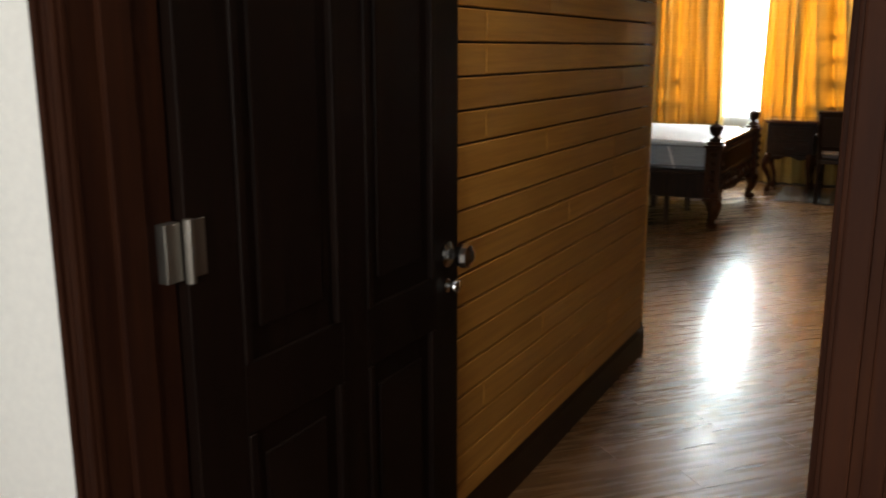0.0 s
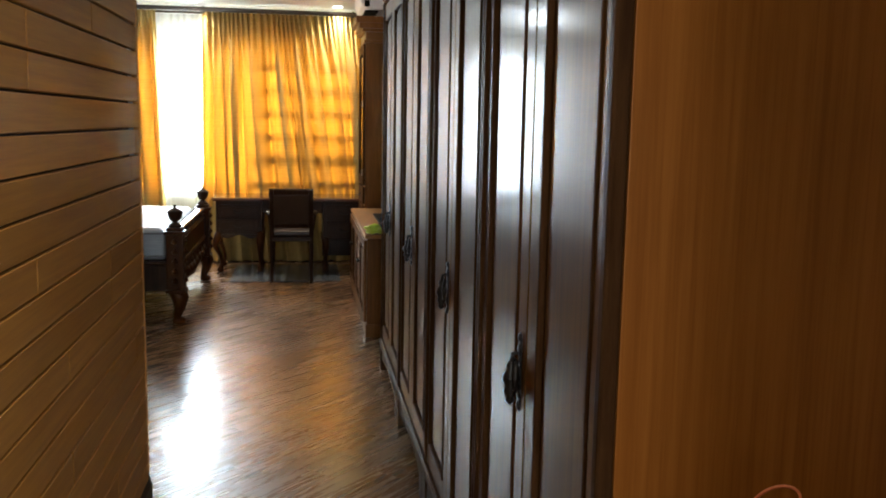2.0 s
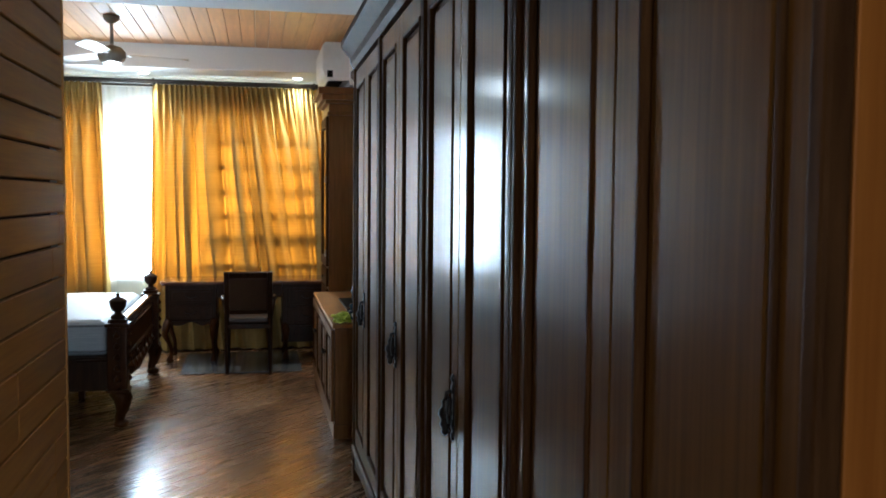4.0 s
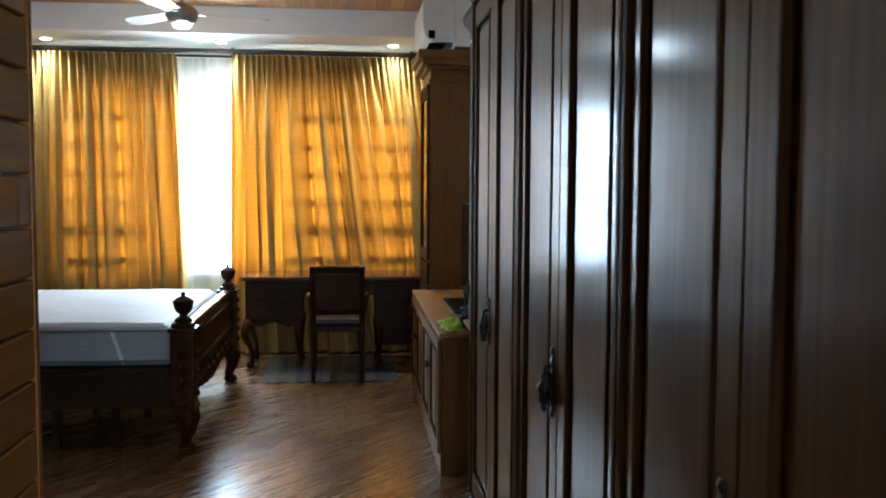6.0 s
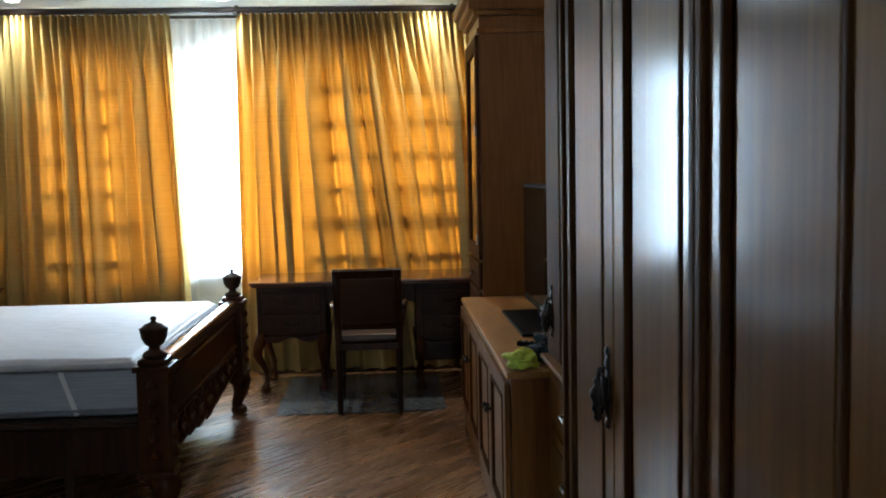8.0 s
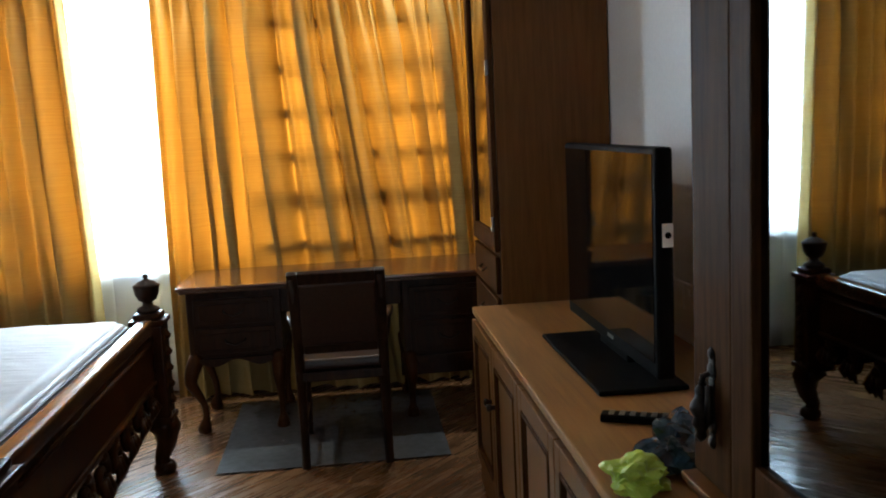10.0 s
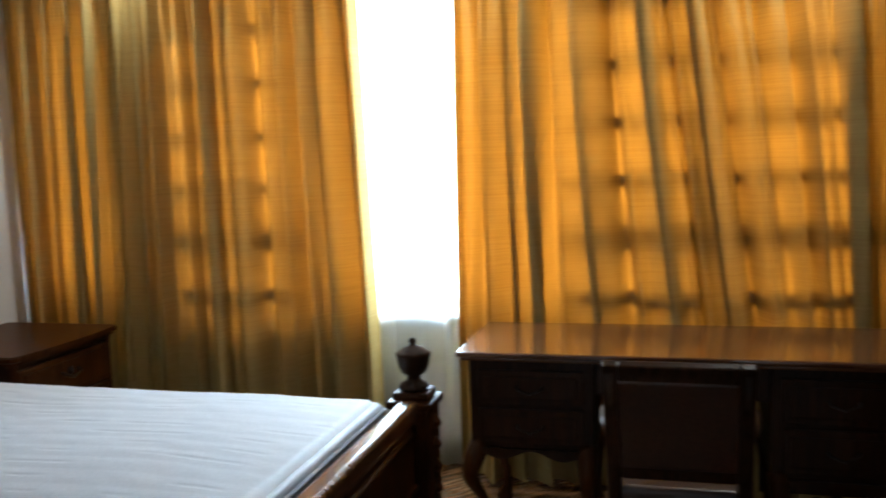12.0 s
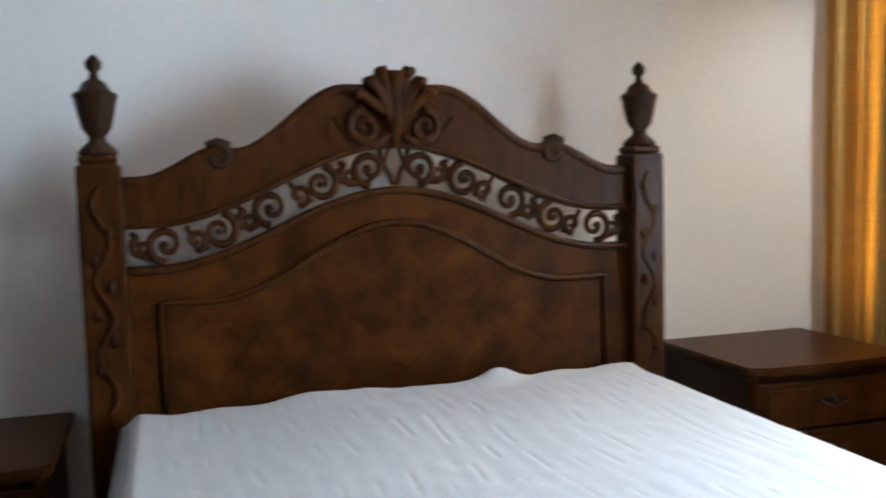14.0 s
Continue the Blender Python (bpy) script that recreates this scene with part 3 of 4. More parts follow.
def mirror_cabinet():
    x, y0, y1 = 0.275, 6.225, 6.975
    m = thing("mirror_cabinet", (0.5, 6.6, 0), "brown wooden cabinet with a tall mirror door and drawers", "cabinet")
    part("carcass", box(x + 0.002, RIGHT - 0.004, y0, y1, 0.08, 2.28, 0.004), ROBE_SIDE, m)
    part("plinth", box(x + 0.02, RIGHT - 0.01, y0 + 0.01, y1 - 0.01, 0, 0.08, 0.004), MOULD, m)
    part("cornice", sweep([(x + 0.02, 2.28), (x - 0.02, 2.28), (x - 0.03, 2.32), (x - 0.06, 2.36), (x - 0.06, 2.39), (RIGHT - 0.005, 2.39), (RIGHT - 0.005, 2.28)], y0, y1), MOULD, m)
    bm = bmesh.new()
    for a, b, c, d in ((y0, y0 + 0.09, 0.84, 2.26), (y1 - 0.17, y1, 0.84, 2.26), (y0 + 0.09, y1 - 0.255, 0.84, 0.94), (y0 + 0.09, y1 - 0.255, 2.16, 2.26)):
        box(x - 0.022, x, a + 0.0004, b - 0.0004, c, d, 0.006, bm)
    door = part("door", bm, MOULD, m)
    part("inner_stile", box(x - 0.026, x - 0.003, y1 - 0.256, y1 - 0.176, 0.842, 2.258, 0.006), MOULD, door)
    part("mirror", box(x - 0.010, x - 0.004, y0 + 0.088, y1 - 0.253, 0.938, 2.162), MIRROR, door, "clear mirror glass")
    drop_handle(door, y1 - 0.09, 1.00, x)
    bm = box(x - 0.050, x - 0.0005, y0 + 0.001, y1 - 0.001, 0.822, 0.838, 0.005)
    box(x - 0.040, x - 0.0005, y0 + 0.002, y1 - 0.002, 0.806, 0.8215, 0.006, bm)
    part("ledge", bm, OAK_DARK, m)
    for z0, z1 in ((0.10, 0.33), (0.34, 0.57), (0.58, 0.80)):
        bm = box(x - 0.020, x, y0 + 0.01, y1 - 0.01, z0, z1, 0.005)
        box(x - 0.026, x - 0.020, y0 + 0.05, y1 - 0.05, z0 + 0.04, z1 - 0.04, 0.005, bm)
        dr = part("drawer", bm, ROBE, m)
        part("handle", tube([(x - 0.026, 6.55, (z0 + z1) / 2), (x - 0.045, 6.56, (z0 + z1) / 2), (x - 0.045, 6.64, (z0 + z1) / 2), (x - 0.026, 6.65, (z0 + z1) / 2)], 0.006, 6), IRON, dr)


mirror_cabinet()


def tv_cabinet():
    x, y0, y1, h = 0.118, 7.0, 9.025, 0.763
    c = thing("tv_cabinet", (0.42, 8.0, 0), "low oak-brown television cabinet with panelled doors", "cabinet")
    part("top", box(x - 0.014, RIGHT - 0.004, y0 - 0.006, y1, h - 0.028, h, 0.006), OAK, c, "honey oak top, coloured lighter than the front")
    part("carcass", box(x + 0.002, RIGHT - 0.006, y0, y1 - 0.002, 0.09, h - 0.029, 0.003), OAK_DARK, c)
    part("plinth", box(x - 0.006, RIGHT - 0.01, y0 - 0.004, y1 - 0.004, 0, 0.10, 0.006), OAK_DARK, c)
    n = 4
    w = (y1 - y0 - 0.04) / n
    for k in range(n):
        a = y0 + 0.02 + k * w
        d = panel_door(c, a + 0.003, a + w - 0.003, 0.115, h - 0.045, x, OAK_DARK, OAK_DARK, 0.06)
        ky = a + (w - 0.035 if k % 2 == 0 else 0.035)
        bm = lathe([(0.010, 0), (0.007, 0.008), (0.014, 0.016), (0.015, 0.024), (0.008, 0.030)], 0, 0, 0, 12)
        bmesh.ops.transform(bm, matrix=Matrix.Translation((x - 0.020, ky, 0.50)) @ Matrix.Rotation(radians(-90), 4, "Y"), verts=bm.verts)
        part("knob", bm, IRON, d, "small dark metal knob", smooth=True)


tv_cabinet()


def tall_cabinet():
    x, y0, y1 = 0.235, 9.04, 9.68
    c = thing("tall_cabinet", (0.48, 9.35, 0), "tall dark wood cabinet with glazed door and crown", "cabinet")
    part("carcass", box(x + 0.002, RIGHT - 0.004, y0, y1, 0.0, 2.40, 0.004), OAK_DARK, c)
    bm = bmesh.new()
    for o, z0, z1 in ((0.012, 2.30, 2.33), (0.03, 2.40, 2.43), (0.06, 2.43, 2.48), (0.09, 2.48, 2.54)):
        box(x - o, RIGHT - 0.004, y0 - min(o, 0.05), y1 + o, z0, z1 - 0.0005, 0.006, bm)
    part("cornice", bm, OAK_DARK, c)
    bm = bmesh.new()
    for a, b, cc, d in ((y0, y0 + 0.08, 0.98, 2.29), (y1 - 0.08, y1, 0.98, 2.29), (y0 + 0.08, y1 - 0.08, 0.98, 1.06), (y0 + 0.08, y1 - 0.08, 2.20, 2.29)):
        box(x - 0.022, x, a + 0.0004, b - 0.0004, cc, d, 0.005, bm)
    door = part("door", bm, MOULD, c)
    part("panel", box(x - 0.010, x - 0.003, y0 + 0.078, y1 - 0.078, 1.058, 2.202, 0.002), SCREEN, door, "dark glass")
    for z in (1.10, 1.74):
        part("hinge", tube([(x - 0.028, y0 + 0.004, z - 0.03), (x - 0.028, y0 + 0.004, z + 0.03)], 0.007, 8), STEEL, door, "bright metal hinge")
    for z0, z1 in ((0.80, 0.96), (0.62, 0.78), (0.44, 0.60), (0.08, 0.42)):
        dr = part("drawer", box(x - 0.020, x, y0 + 0.01, y1 - 0.01, z0, z1, 0.006), MOULD, c)
        part("handle", tube([(x - 0.02, 9.30, (z0 + z1) / 2), (x - 0.04, 9.31, (z0 + z1) / 2 - 0.015), (x - 0.04, 9.41, (z0 + z1) / 2 - 0.015), (x - 0.02, 9.42, (z0 + z1) / 2)], 0.005, 6), IRON, dr)


tall_cabinet()


def side_cabinet():
    x, y0, y1, h = 0.30, 1.02, 1.925, 0.91
    c = thing("low_cabinet", (0.5, 1.5, 0), "low honey-brown wooden cabinet beside the wardrobe end", "cabinet")
    part("top", box(x - 0.012, RIGHT - 0.004, y0, y1, h - 0.025, h, 0.005), OAK, c)
    part("carcass", box(x + 0.002, RIGHT - 0.006, y0 + 0.01, y1 - 0.004, 0.0, h - 0.026, 0.004), ROBE_SIDE, c)
    for a, b in ((y0 + 0.02, (y0 + y1) / 2 - 0.002), ((y0 + y1) / 2 + 0.002, y1 - 0.02)):
        panel_door(c, a, b, 0.08, h - 0.10, x, ROBE_SIDE, ROBE_SIDE, 0.06)


side_cabinet()
pts = []
for k in range(40):
    a = k / 39
    if a < 0.35:
        q = a / 0.35
        pts.append((0.43 + 0.06 * math.sin(q * 5), 1.82 + 0.05 * math.cos(q * 5), 0.916 + 0.004 * math.sin(q * 9)))
    else:
        q = (a - 0.35) / 0.65
        pts.append((0.43 + 0.06 * math.sin(5) + 0.02 * q + 0.075 * (1 - math.cos(q * 5.6)) * 0.5, 1.82 + 0.05 * math.cos(5) + 0.02 * math.sin(q * 7), 0.916 + 0.09 * math.sin(min(q * 1.12, 1) * math.pi)))
part("cord", tube(pts, 0.0028, 6), CORD, None, "thin orange cord looped loosely on the cabinet", True, category="cord")


# ---- television and things on its cabinet ----
tv = thing("television", (0.43, 8.1, 0.763), "black flat-screen television on its pedestal stand", "television")
part("casing", box(0.425, 0.475, 7.665, 8.645, 0.80, 1.43, 0.012, seg=3), BLACK, tv)
part("screen", box(0.4225, 0.4245, 7.685, 8.625, 0.845, 1.412), SCREEN, tv, "glossy black screen")
part("logo", box(0.4215, 0.4245, 8.07, 8.13, 0.822, 0.832), STEEL, tv)
part("neck", box(0.43, 0.47, 7.95, 8.25, 0.775, 0.82, 0.008), BLACK, tv)
part("stand", box(0.265, 0.52, 7.68, 8.40, 0.764, 0.778, 0.006), BLACK, tv)
lab = part("sticker", box(0.442, 0.472, 7.661, 7.6645, 1.165, 1.228), WHITE, tv, "white square sticker on the casing")
part("emblem", tube([(0.457, 7.6605, 1.197), (0.457, 7.6585, 1.197)], 0.009, 12), BLACK, lab)

rem = thing("remote_control", (0.31, 7.46, 0.763), "slim black remote control lying on the cabinet", "remote control")
bm = box(-0.10, 0.10, -0.022, 0.022, 0.001, 0.021, 0.006)
bmesh.ops.transform(bm, matrix=Matrix.Translation((0.31, 7.46, 0.763)) @ Matrix.Rotation(radians(-25), 4, "Z"), verts=bm.verts)
part("body", bm, BLACK, rem)
for i in range(6):
    for j in (-1, 0, 1):
        bm = box(-0.08 + i * 0.026, -0.066 + i * 0.026, j * 0.012 - 0.004, j * 0.012 + 0.004, 0.021, 0.0235, 0.001, seg=1)
        bmesh.ops.transform(bm, matrix=Matrix.Translation((0.31, 7.46, 0.763)) @ Matrix.Rotation(radians(-25), 4, "Z"), verts=bm.verts)
        part("button", bm, STEEL, rem)


def crumpled(name, label, category, mat, cx, cy, cz, sx, sy, sz, seed):
    bm = bmesh.new()
    bmesh.ops.create_icosphere(bm, subdivisions=4, radius=1.0)
    for v in bm.verts:
        p = v.co.copy()
        d = 1 + 0.55 * (noise.noise(p * 1.7 + Vector((seed, 0, 0)))) + 0.30 * abs(noise.noise(p * 4.1 + Vector((0, seed, 0))))
        v.co = Vector((p.x * sx * d, p.y * sy * d, max(-0.62, p.z) * sz * d))
    low = min(v.co.z for v in bm.verts)
    for v in bm.verts:
        v.co += Vector((cx, cy, cz - low))
    part(name, bm, mat, None, label, False, category=category)


crumpled("plastic_bag", "crumpled lime green plastic bag on the cabinet", "bag", LIME, 0.165, 7.06, 0.764, 0.060, 0.052, 0.034, 3.1)
crumpled("foil_bag", "crumpled shiny blue-black plastic bag on the cabinet", "bag", FOIL, 0.295, 7.14, 0.764, 0.075, 0.075, 0.058, 8.4)

sw = thing("wall_socket", (0.716, 8.22, 0.90), "white double wall socket plate", "socket")
for y in (8.17, 8.27):
    p = part("plate", box(0.709, 0.7195, y - 0.045, y + 0.045, 0.87, 0.96, 0.003), WHITE, sw)
    part("switch", box(0.705, 0.7085, y - 0.012, y + 0.012, 0.925, 0.945, 0.002), WHITE, p)


# ---- writing desk, chair, mat ----
def cabriole(x, y, top, sx, sy, mat, parent, foot=0.035):
    pts, n = [], 18
    for k in range(n + 1):
        q = k / n
        bow = 0.035 * math.sin(q * math.pi * 0.9) * (1 - q) * 2.2 - 0.030 * math.sin(max(0, q - 0.35) / 0.65 * math.pi)
        pts.append((x + sx * bow, y + sy * bow, top * (1 - q) + 0.03 * q))
    bm = tube(pts, lambda q: 0.042 - 0.025 * smoothstep(q * 1.35) + 0.016 * smoothstep((q - 0.86) / 0.14), 12)
    lathe([(foot * 0.7, 0.0), (foot, 0.012), (foot, 0.03), (foot * 0.7, 0.05), (foot * 0.4, 0.06)], pts[-1][0], pts[-1][1], 0.0, 12, bm)
    tube([(x + sx * 0.035, y - 0.02, top - 0.05), (x + sx * 0.05, y, top - 0.075), (x + sx * 0.035, y + 0.02, top - 0.05)], 0.012, 8, bm)
    part("leg", bm, mat, parent, smooth=True)


def desk():
    x0, x1, y0, y1, h = -1.27, 0.37, 9.88, 10.48, 0.78
    d = thing("writing_desk", (-0.45, 10.2, 0), "polished dark walnut writing desk with carved cabriole legs", "desk")
    bm = box(x0, x1, y0, y1, h - 0.020, h, 0.008, seg=3)
    box(x0 + 0.014, x1 - 0.014, y0 + 0.014, y1 - 0.014, h - 0.036, h - 0.0205, 0.006, bm)
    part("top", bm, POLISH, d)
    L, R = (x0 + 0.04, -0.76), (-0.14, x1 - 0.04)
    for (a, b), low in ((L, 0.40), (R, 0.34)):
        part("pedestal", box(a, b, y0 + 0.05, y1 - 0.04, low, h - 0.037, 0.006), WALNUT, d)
        n = 2
        hh = (h - 0.05 - low - 0.03) / n
        for k in range(n):
            z = low + 0.025 + k * hh
            bm = box(a + 0.035, b - 0.035, y0 + 0.034, y0 + 0.05, z, z + hh - 0.018, 0.005)
            box(a + 0.06, b - 0.06, y0 + 0.028, y0 + 0.034, z + 0.025, z + hh - 0.043, 0.004, bm)
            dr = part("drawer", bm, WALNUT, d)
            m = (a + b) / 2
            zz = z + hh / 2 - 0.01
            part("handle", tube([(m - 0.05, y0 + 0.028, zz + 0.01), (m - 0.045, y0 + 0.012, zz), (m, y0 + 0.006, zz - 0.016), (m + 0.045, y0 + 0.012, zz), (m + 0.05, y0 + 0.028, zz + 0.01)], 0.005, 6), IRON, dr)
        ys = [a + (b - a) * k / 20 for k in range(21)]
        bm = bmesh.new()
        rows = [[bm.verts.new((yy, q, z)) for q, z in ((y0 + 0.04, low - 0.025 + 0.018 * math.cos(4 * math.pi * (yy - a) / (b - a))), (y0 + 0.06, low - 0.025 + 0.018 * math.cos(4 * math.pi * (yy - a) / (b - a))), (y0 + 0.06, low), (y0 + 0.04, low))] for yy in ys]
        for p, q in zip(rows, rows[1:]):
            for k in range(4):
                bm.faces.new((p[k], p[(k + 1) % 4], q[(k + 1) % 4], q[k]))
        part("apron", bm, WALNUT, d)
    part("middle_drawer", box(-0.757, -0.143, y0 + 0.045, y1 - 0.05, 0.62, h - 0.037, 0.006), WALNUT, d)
    part("back_panel", box(-0.14, x1 - 0.05, y1 - 0.06, y1 - 0.045, 0.10, 0.34, 0.003), WALNUT, d)
    for x, sx in ((x0 + 0.075, -1), (x1 - 0.075, 1), (-0.79, 1), (-0.11, -1)):
        for y, sy in ((y0 + 0.085, -1), (y1 - 0.085, 1)):
            low = 0.40 if x < -0.5 else 0.34
            cabriole(x, y, low + 0.01, sx if abs(x + 0.45) > 0.5 else 0, sy, BEDWOOD, d)


desk()


def chair():
    c = thing("chair", (-0.46, 9.5, 0), "dark wooden armchair with upholstered leather back and seat", "chair")
    xl, xr = -0.665, -0.245
    for x in (xl + 0.02, xr - 0.02):
        part("back_leg", tube([(x, 9.345, 0.0), (x, 9.37, 0.25), (x, 9.37, 0.45), (x, 9.30, 0.68), (x, 9.185, 0.905)], lambda q: 0.019 + 0.004 * math.sin(q * 3), 10), WALNUT, c, smooth=True)
        bm = tube([(x * 1.0, 9.80, 0.0), (x, 9.795, 0.42)], lambda q: 0.014 + 0.008 * q, 10)
        lathe([(0.024, 0.0), (0.03, 0.02), (0.024, 0.04)], x, 9.795, 0.40, 10, bm)
        part("front_leg", bm, WALNUT, c, smooth=True)
        s = -1 if x < -0.46 else 1
        part("armrest", tube([(x + s * 0.005, 9.315, 0.66), (x + s * 0.035, 9.45, 0.675), (x + s * 0.045, 9.60, 0.665), (x + s * 0.045, 9.70, 0.64)], lambda q: 0.016 + 0.006 * q, 10), WALNUT, c, smooth=True)
        part("arm_support", tube([(x + s * 0.045, 9.66, 0.65), (x + s * 0.03, 9.66, 0.56), (x + s * 0.012, 9.68, 0.45)], 0.014, 8), WALNUT, c, smooth=True)
        part("stretcher", tube([(x, 9.365, 0.17), (x, 9.795, 0.17)], 0.010, 8), WALNUT, c)
    bm = box(xl, xr, 9.35, 9.83, 0.40, 0.445, 0.006)
    part("seat_frame", bm, WALNUT, c)
    part("seat", box(xl + 0.012, xr - 0.012, 9.36, 9.82, 0.446, 0.50, 0.022, seg=4), LEATHER, c, "dark leather seat pad", smooth=True)
    tilt = Matrix.Translation((0, 9.345, 0.54)) @ Matrix.Rotation(radians(23), 4, "X")
    bm = bmesh.new()
    for a, b, e, g in ((xl, xl + 0.045, 0, 0.42), (xr - 0.045, xr, 0, 0.42), (xl + 0.045, xr - 0.045, 0, 0.05), (xl + 0.045, xr - 0.045, 0.365, 0.42)):
        box(a, b, -0.016, 0.016, e, g, 0.006, bm)
    bmesh.ops.transform(bm, matrix=tilt, verts=bm.verts)
    part("back_frame", bm, WALNUT, c)
    bm = box(xl + 0.04, xr - 0.04, -0.022, 0.026, 0.045, 0.37, 0.014, seg=3)
    bmesh.ops.transform(bm, matrix=tilt, verts=bm.verts)
    part("backrest", bm, LEATHER, c, "dark leather back pad")


chair()
bm = box(-1.055, 0.02, 9.35, 10.42, 0.006, 0.010, 0.0015, seg=1)
part("chair_mat", bm, MATPLASTIC, None, "grey translucent plastic floor mat under the chair", category="floor mat")


# ---- bed ----
BX, HX = -1.305, -3.43
PY = (7.565, 9.455)
URN = [(0.040, 0.0), (0.052, 0.010), (0.046, 0.022), (0.024, 0.034), (0.022, 0.048), (0.040, 0.060), (0.052, 0.085), (0.058, 0.118), (0.060, 0.124), (0.050, 0.130), (0.036, 0.142), (0.014, 0.150), (0.009, 0.156), (0.014, 0.164), (0.010, 0.173), (0.003, 0.176)]
TALL_URN = [(0.056, 0.0), (0.062, 0.012), (0.05, 0.026), (0.028, 0.045), (0.026, 0.060), (0.045, 0.085), (0.056, 0.13), (0.064, 0.175), (0.068, 0.182), (0.066, 0.192), (0.05, 0.20), (0.036, 0.225), (0.018, 0.236), (0.012, 0.256), (0.024, 0.272), (0.025, 0.288), (0.015, 0.302), (0.004, 0.312)]


def bed():
    b = thing("bed", (-2.4, 8.51, 0), "carved dark walnut bed with urn finials and pierced headboard", "bed")
    for y in PY:
        # foot posts
        w = 0.066
        bm = box(BX - w, BX + w, y - w, y + w, 0.27, 0.70, 0.012, seg=3)
        box(BX - w - 0.012, BX + w + 0.012, y - w - 0.012, y + w + 0.012, 0.70, 0.725, 0.006, bm)
        box(BX - w + 0.006, BX + w - 0.006, y - w + 0.006, y + w - 0.006, 0.725, 0.752, 0.010, bm)
        box(BX - w - 0.010, BX + w + 0.010, y - w - 0.010, y + w + 0.010, 0.25, 0.275, 0.006, bm)
        for sx, sy in ((0, -1), (1, 0)):
            for k in range(5):
                z = 0.34 + k * 0.075
                lathe([(0.004, -0.02), (0.02, -0.008), (0.024, 0.006), (0.006, 0.03)], BX + sx * w, y + sy * w, z, 8, bm)
        post = part("foot_post", bm, BEDWOOD, b)
        part("finial", lathe(URN, BX, y, 0.75, 24), WALNUT, post, "dark turned urn finial", smooth=True)
        s = 1 if y > 8.5 else -1
        pts = [(BX + 0.0, y, 0.26), (BX + 0.03, y + s * 0.02, 0.20), (BX + 0.022, y + s * 0.016, 0.13), (BX + 0.0, y, 0.07), (BX + 0.008, y, 0.03)]
        bm = tube(pts, lambda q: 0.075 - 0.042 * smoothstep(q * 1.3) + 0.008 * smoothstep((q - .8) / .2), 14)
        lathe([(0.03, 0.0), (0.05, 0.012), (0.052, 0.032), (0.036, 0.055)], BX + 0.012, y, 0.0, 14, bm)
        part("foot", bm, BEDWOOD, post, smooth=True)
        # head posts
        bm = box(HX - 0.066, HX + 0.066, y - 0.066, y + 0.066, 0.0, 1.52, 0.014, seg=3)
        box(HX - 0.058, HX + 0.058, y - 0.058, y + 0.058, 1.52, 1.548, 0.012, bm)
        tube([(HX + 0.068, y + 0.025 * math.sin(k * 0.75), 0.75 + k * 0.028) for k in range(26)], 0.009, 6, bm)
        for k in range(8):
            lathe([(0.003, -0.02), (0.013, -0.005), (0.012, 0.008), (0.003, 0.024)], HX + 0.068, y + 0.022 * (-1) ** k, 0.80 + k * 0.085, 8, bm)
        post = part("head_post", bm, BEDWOOD, b)
        part("finial", lathe(TALL_URN, HX, y, 1.546, 24), WALNUT, post, "dark turned urn finial", smooth=True)
    mid = (PY[0] + PY[1]) / 2
    half = (PY[1] - PY[0]) / 2 - 0.062

    def hump(lo, hi, reach):
        return lambda y: lo + (hi - lo) * (0.5 + 0.5 * math.cos(math.pi * min(1.0, abs(y - mid) / reach)))

    def crown(y):
        q = abs(y - mid)
        if q < 0.56:
            return 1.545 + 0.205 * (1 - smoothstep((q - 0.17) / 0.36))
        return 1.56 - 0.10 * smoothstep((q - 0.56) / 0.27)

    ys = [mid - half + 2 * half * k / 72 for k in range(73)]
    slot_hi, slot_lo, inner = hump(1.315, 1.555, 0.80), hump(1.195, 1.425, 0.80), hump(1.075, 1.305, 0.62)
    bm = band(slot_hi, crown, ys, HX - 0.03, HX + 0.025)
    rail = part("top_rail", bm, BEDWOOD, b)
    bm = tube([(HX + 0.012, y, crown(y)) for y in ys], 0.021, 10)
    tube([(HX + 0.022, y, slot_hi(y) + 0.012) for y in ys], 0.012, 8, bm)
    part("moulding", bm, BEDWOOD, rail, smooth=True)
    bm = band(lambda y: 0.42, slot_lo, ys, HX - 0.03, HX + 0.015)
    panel = part("head_panel", bm, BURL, b, "figured burl veneer panel")
    bm = tube([(HX + 0.016, y, slot_lo(y) - 0.012) for y in ys], 0.014, 8)
    iy = [mid - half + 0.10 + (2 * half - 0.20) * k / 60 for k in range(61)]
    tube([(HX + 0.016, iy[0], 0.60)] + [(HX + 0.016, y, inner(y)) for y in iy] + [(HX + 0.016, iy[-1], 0.60)], 0.012, 8, bm)
    part("moulding", bm, BEDWOOD, panel, smooth=True)
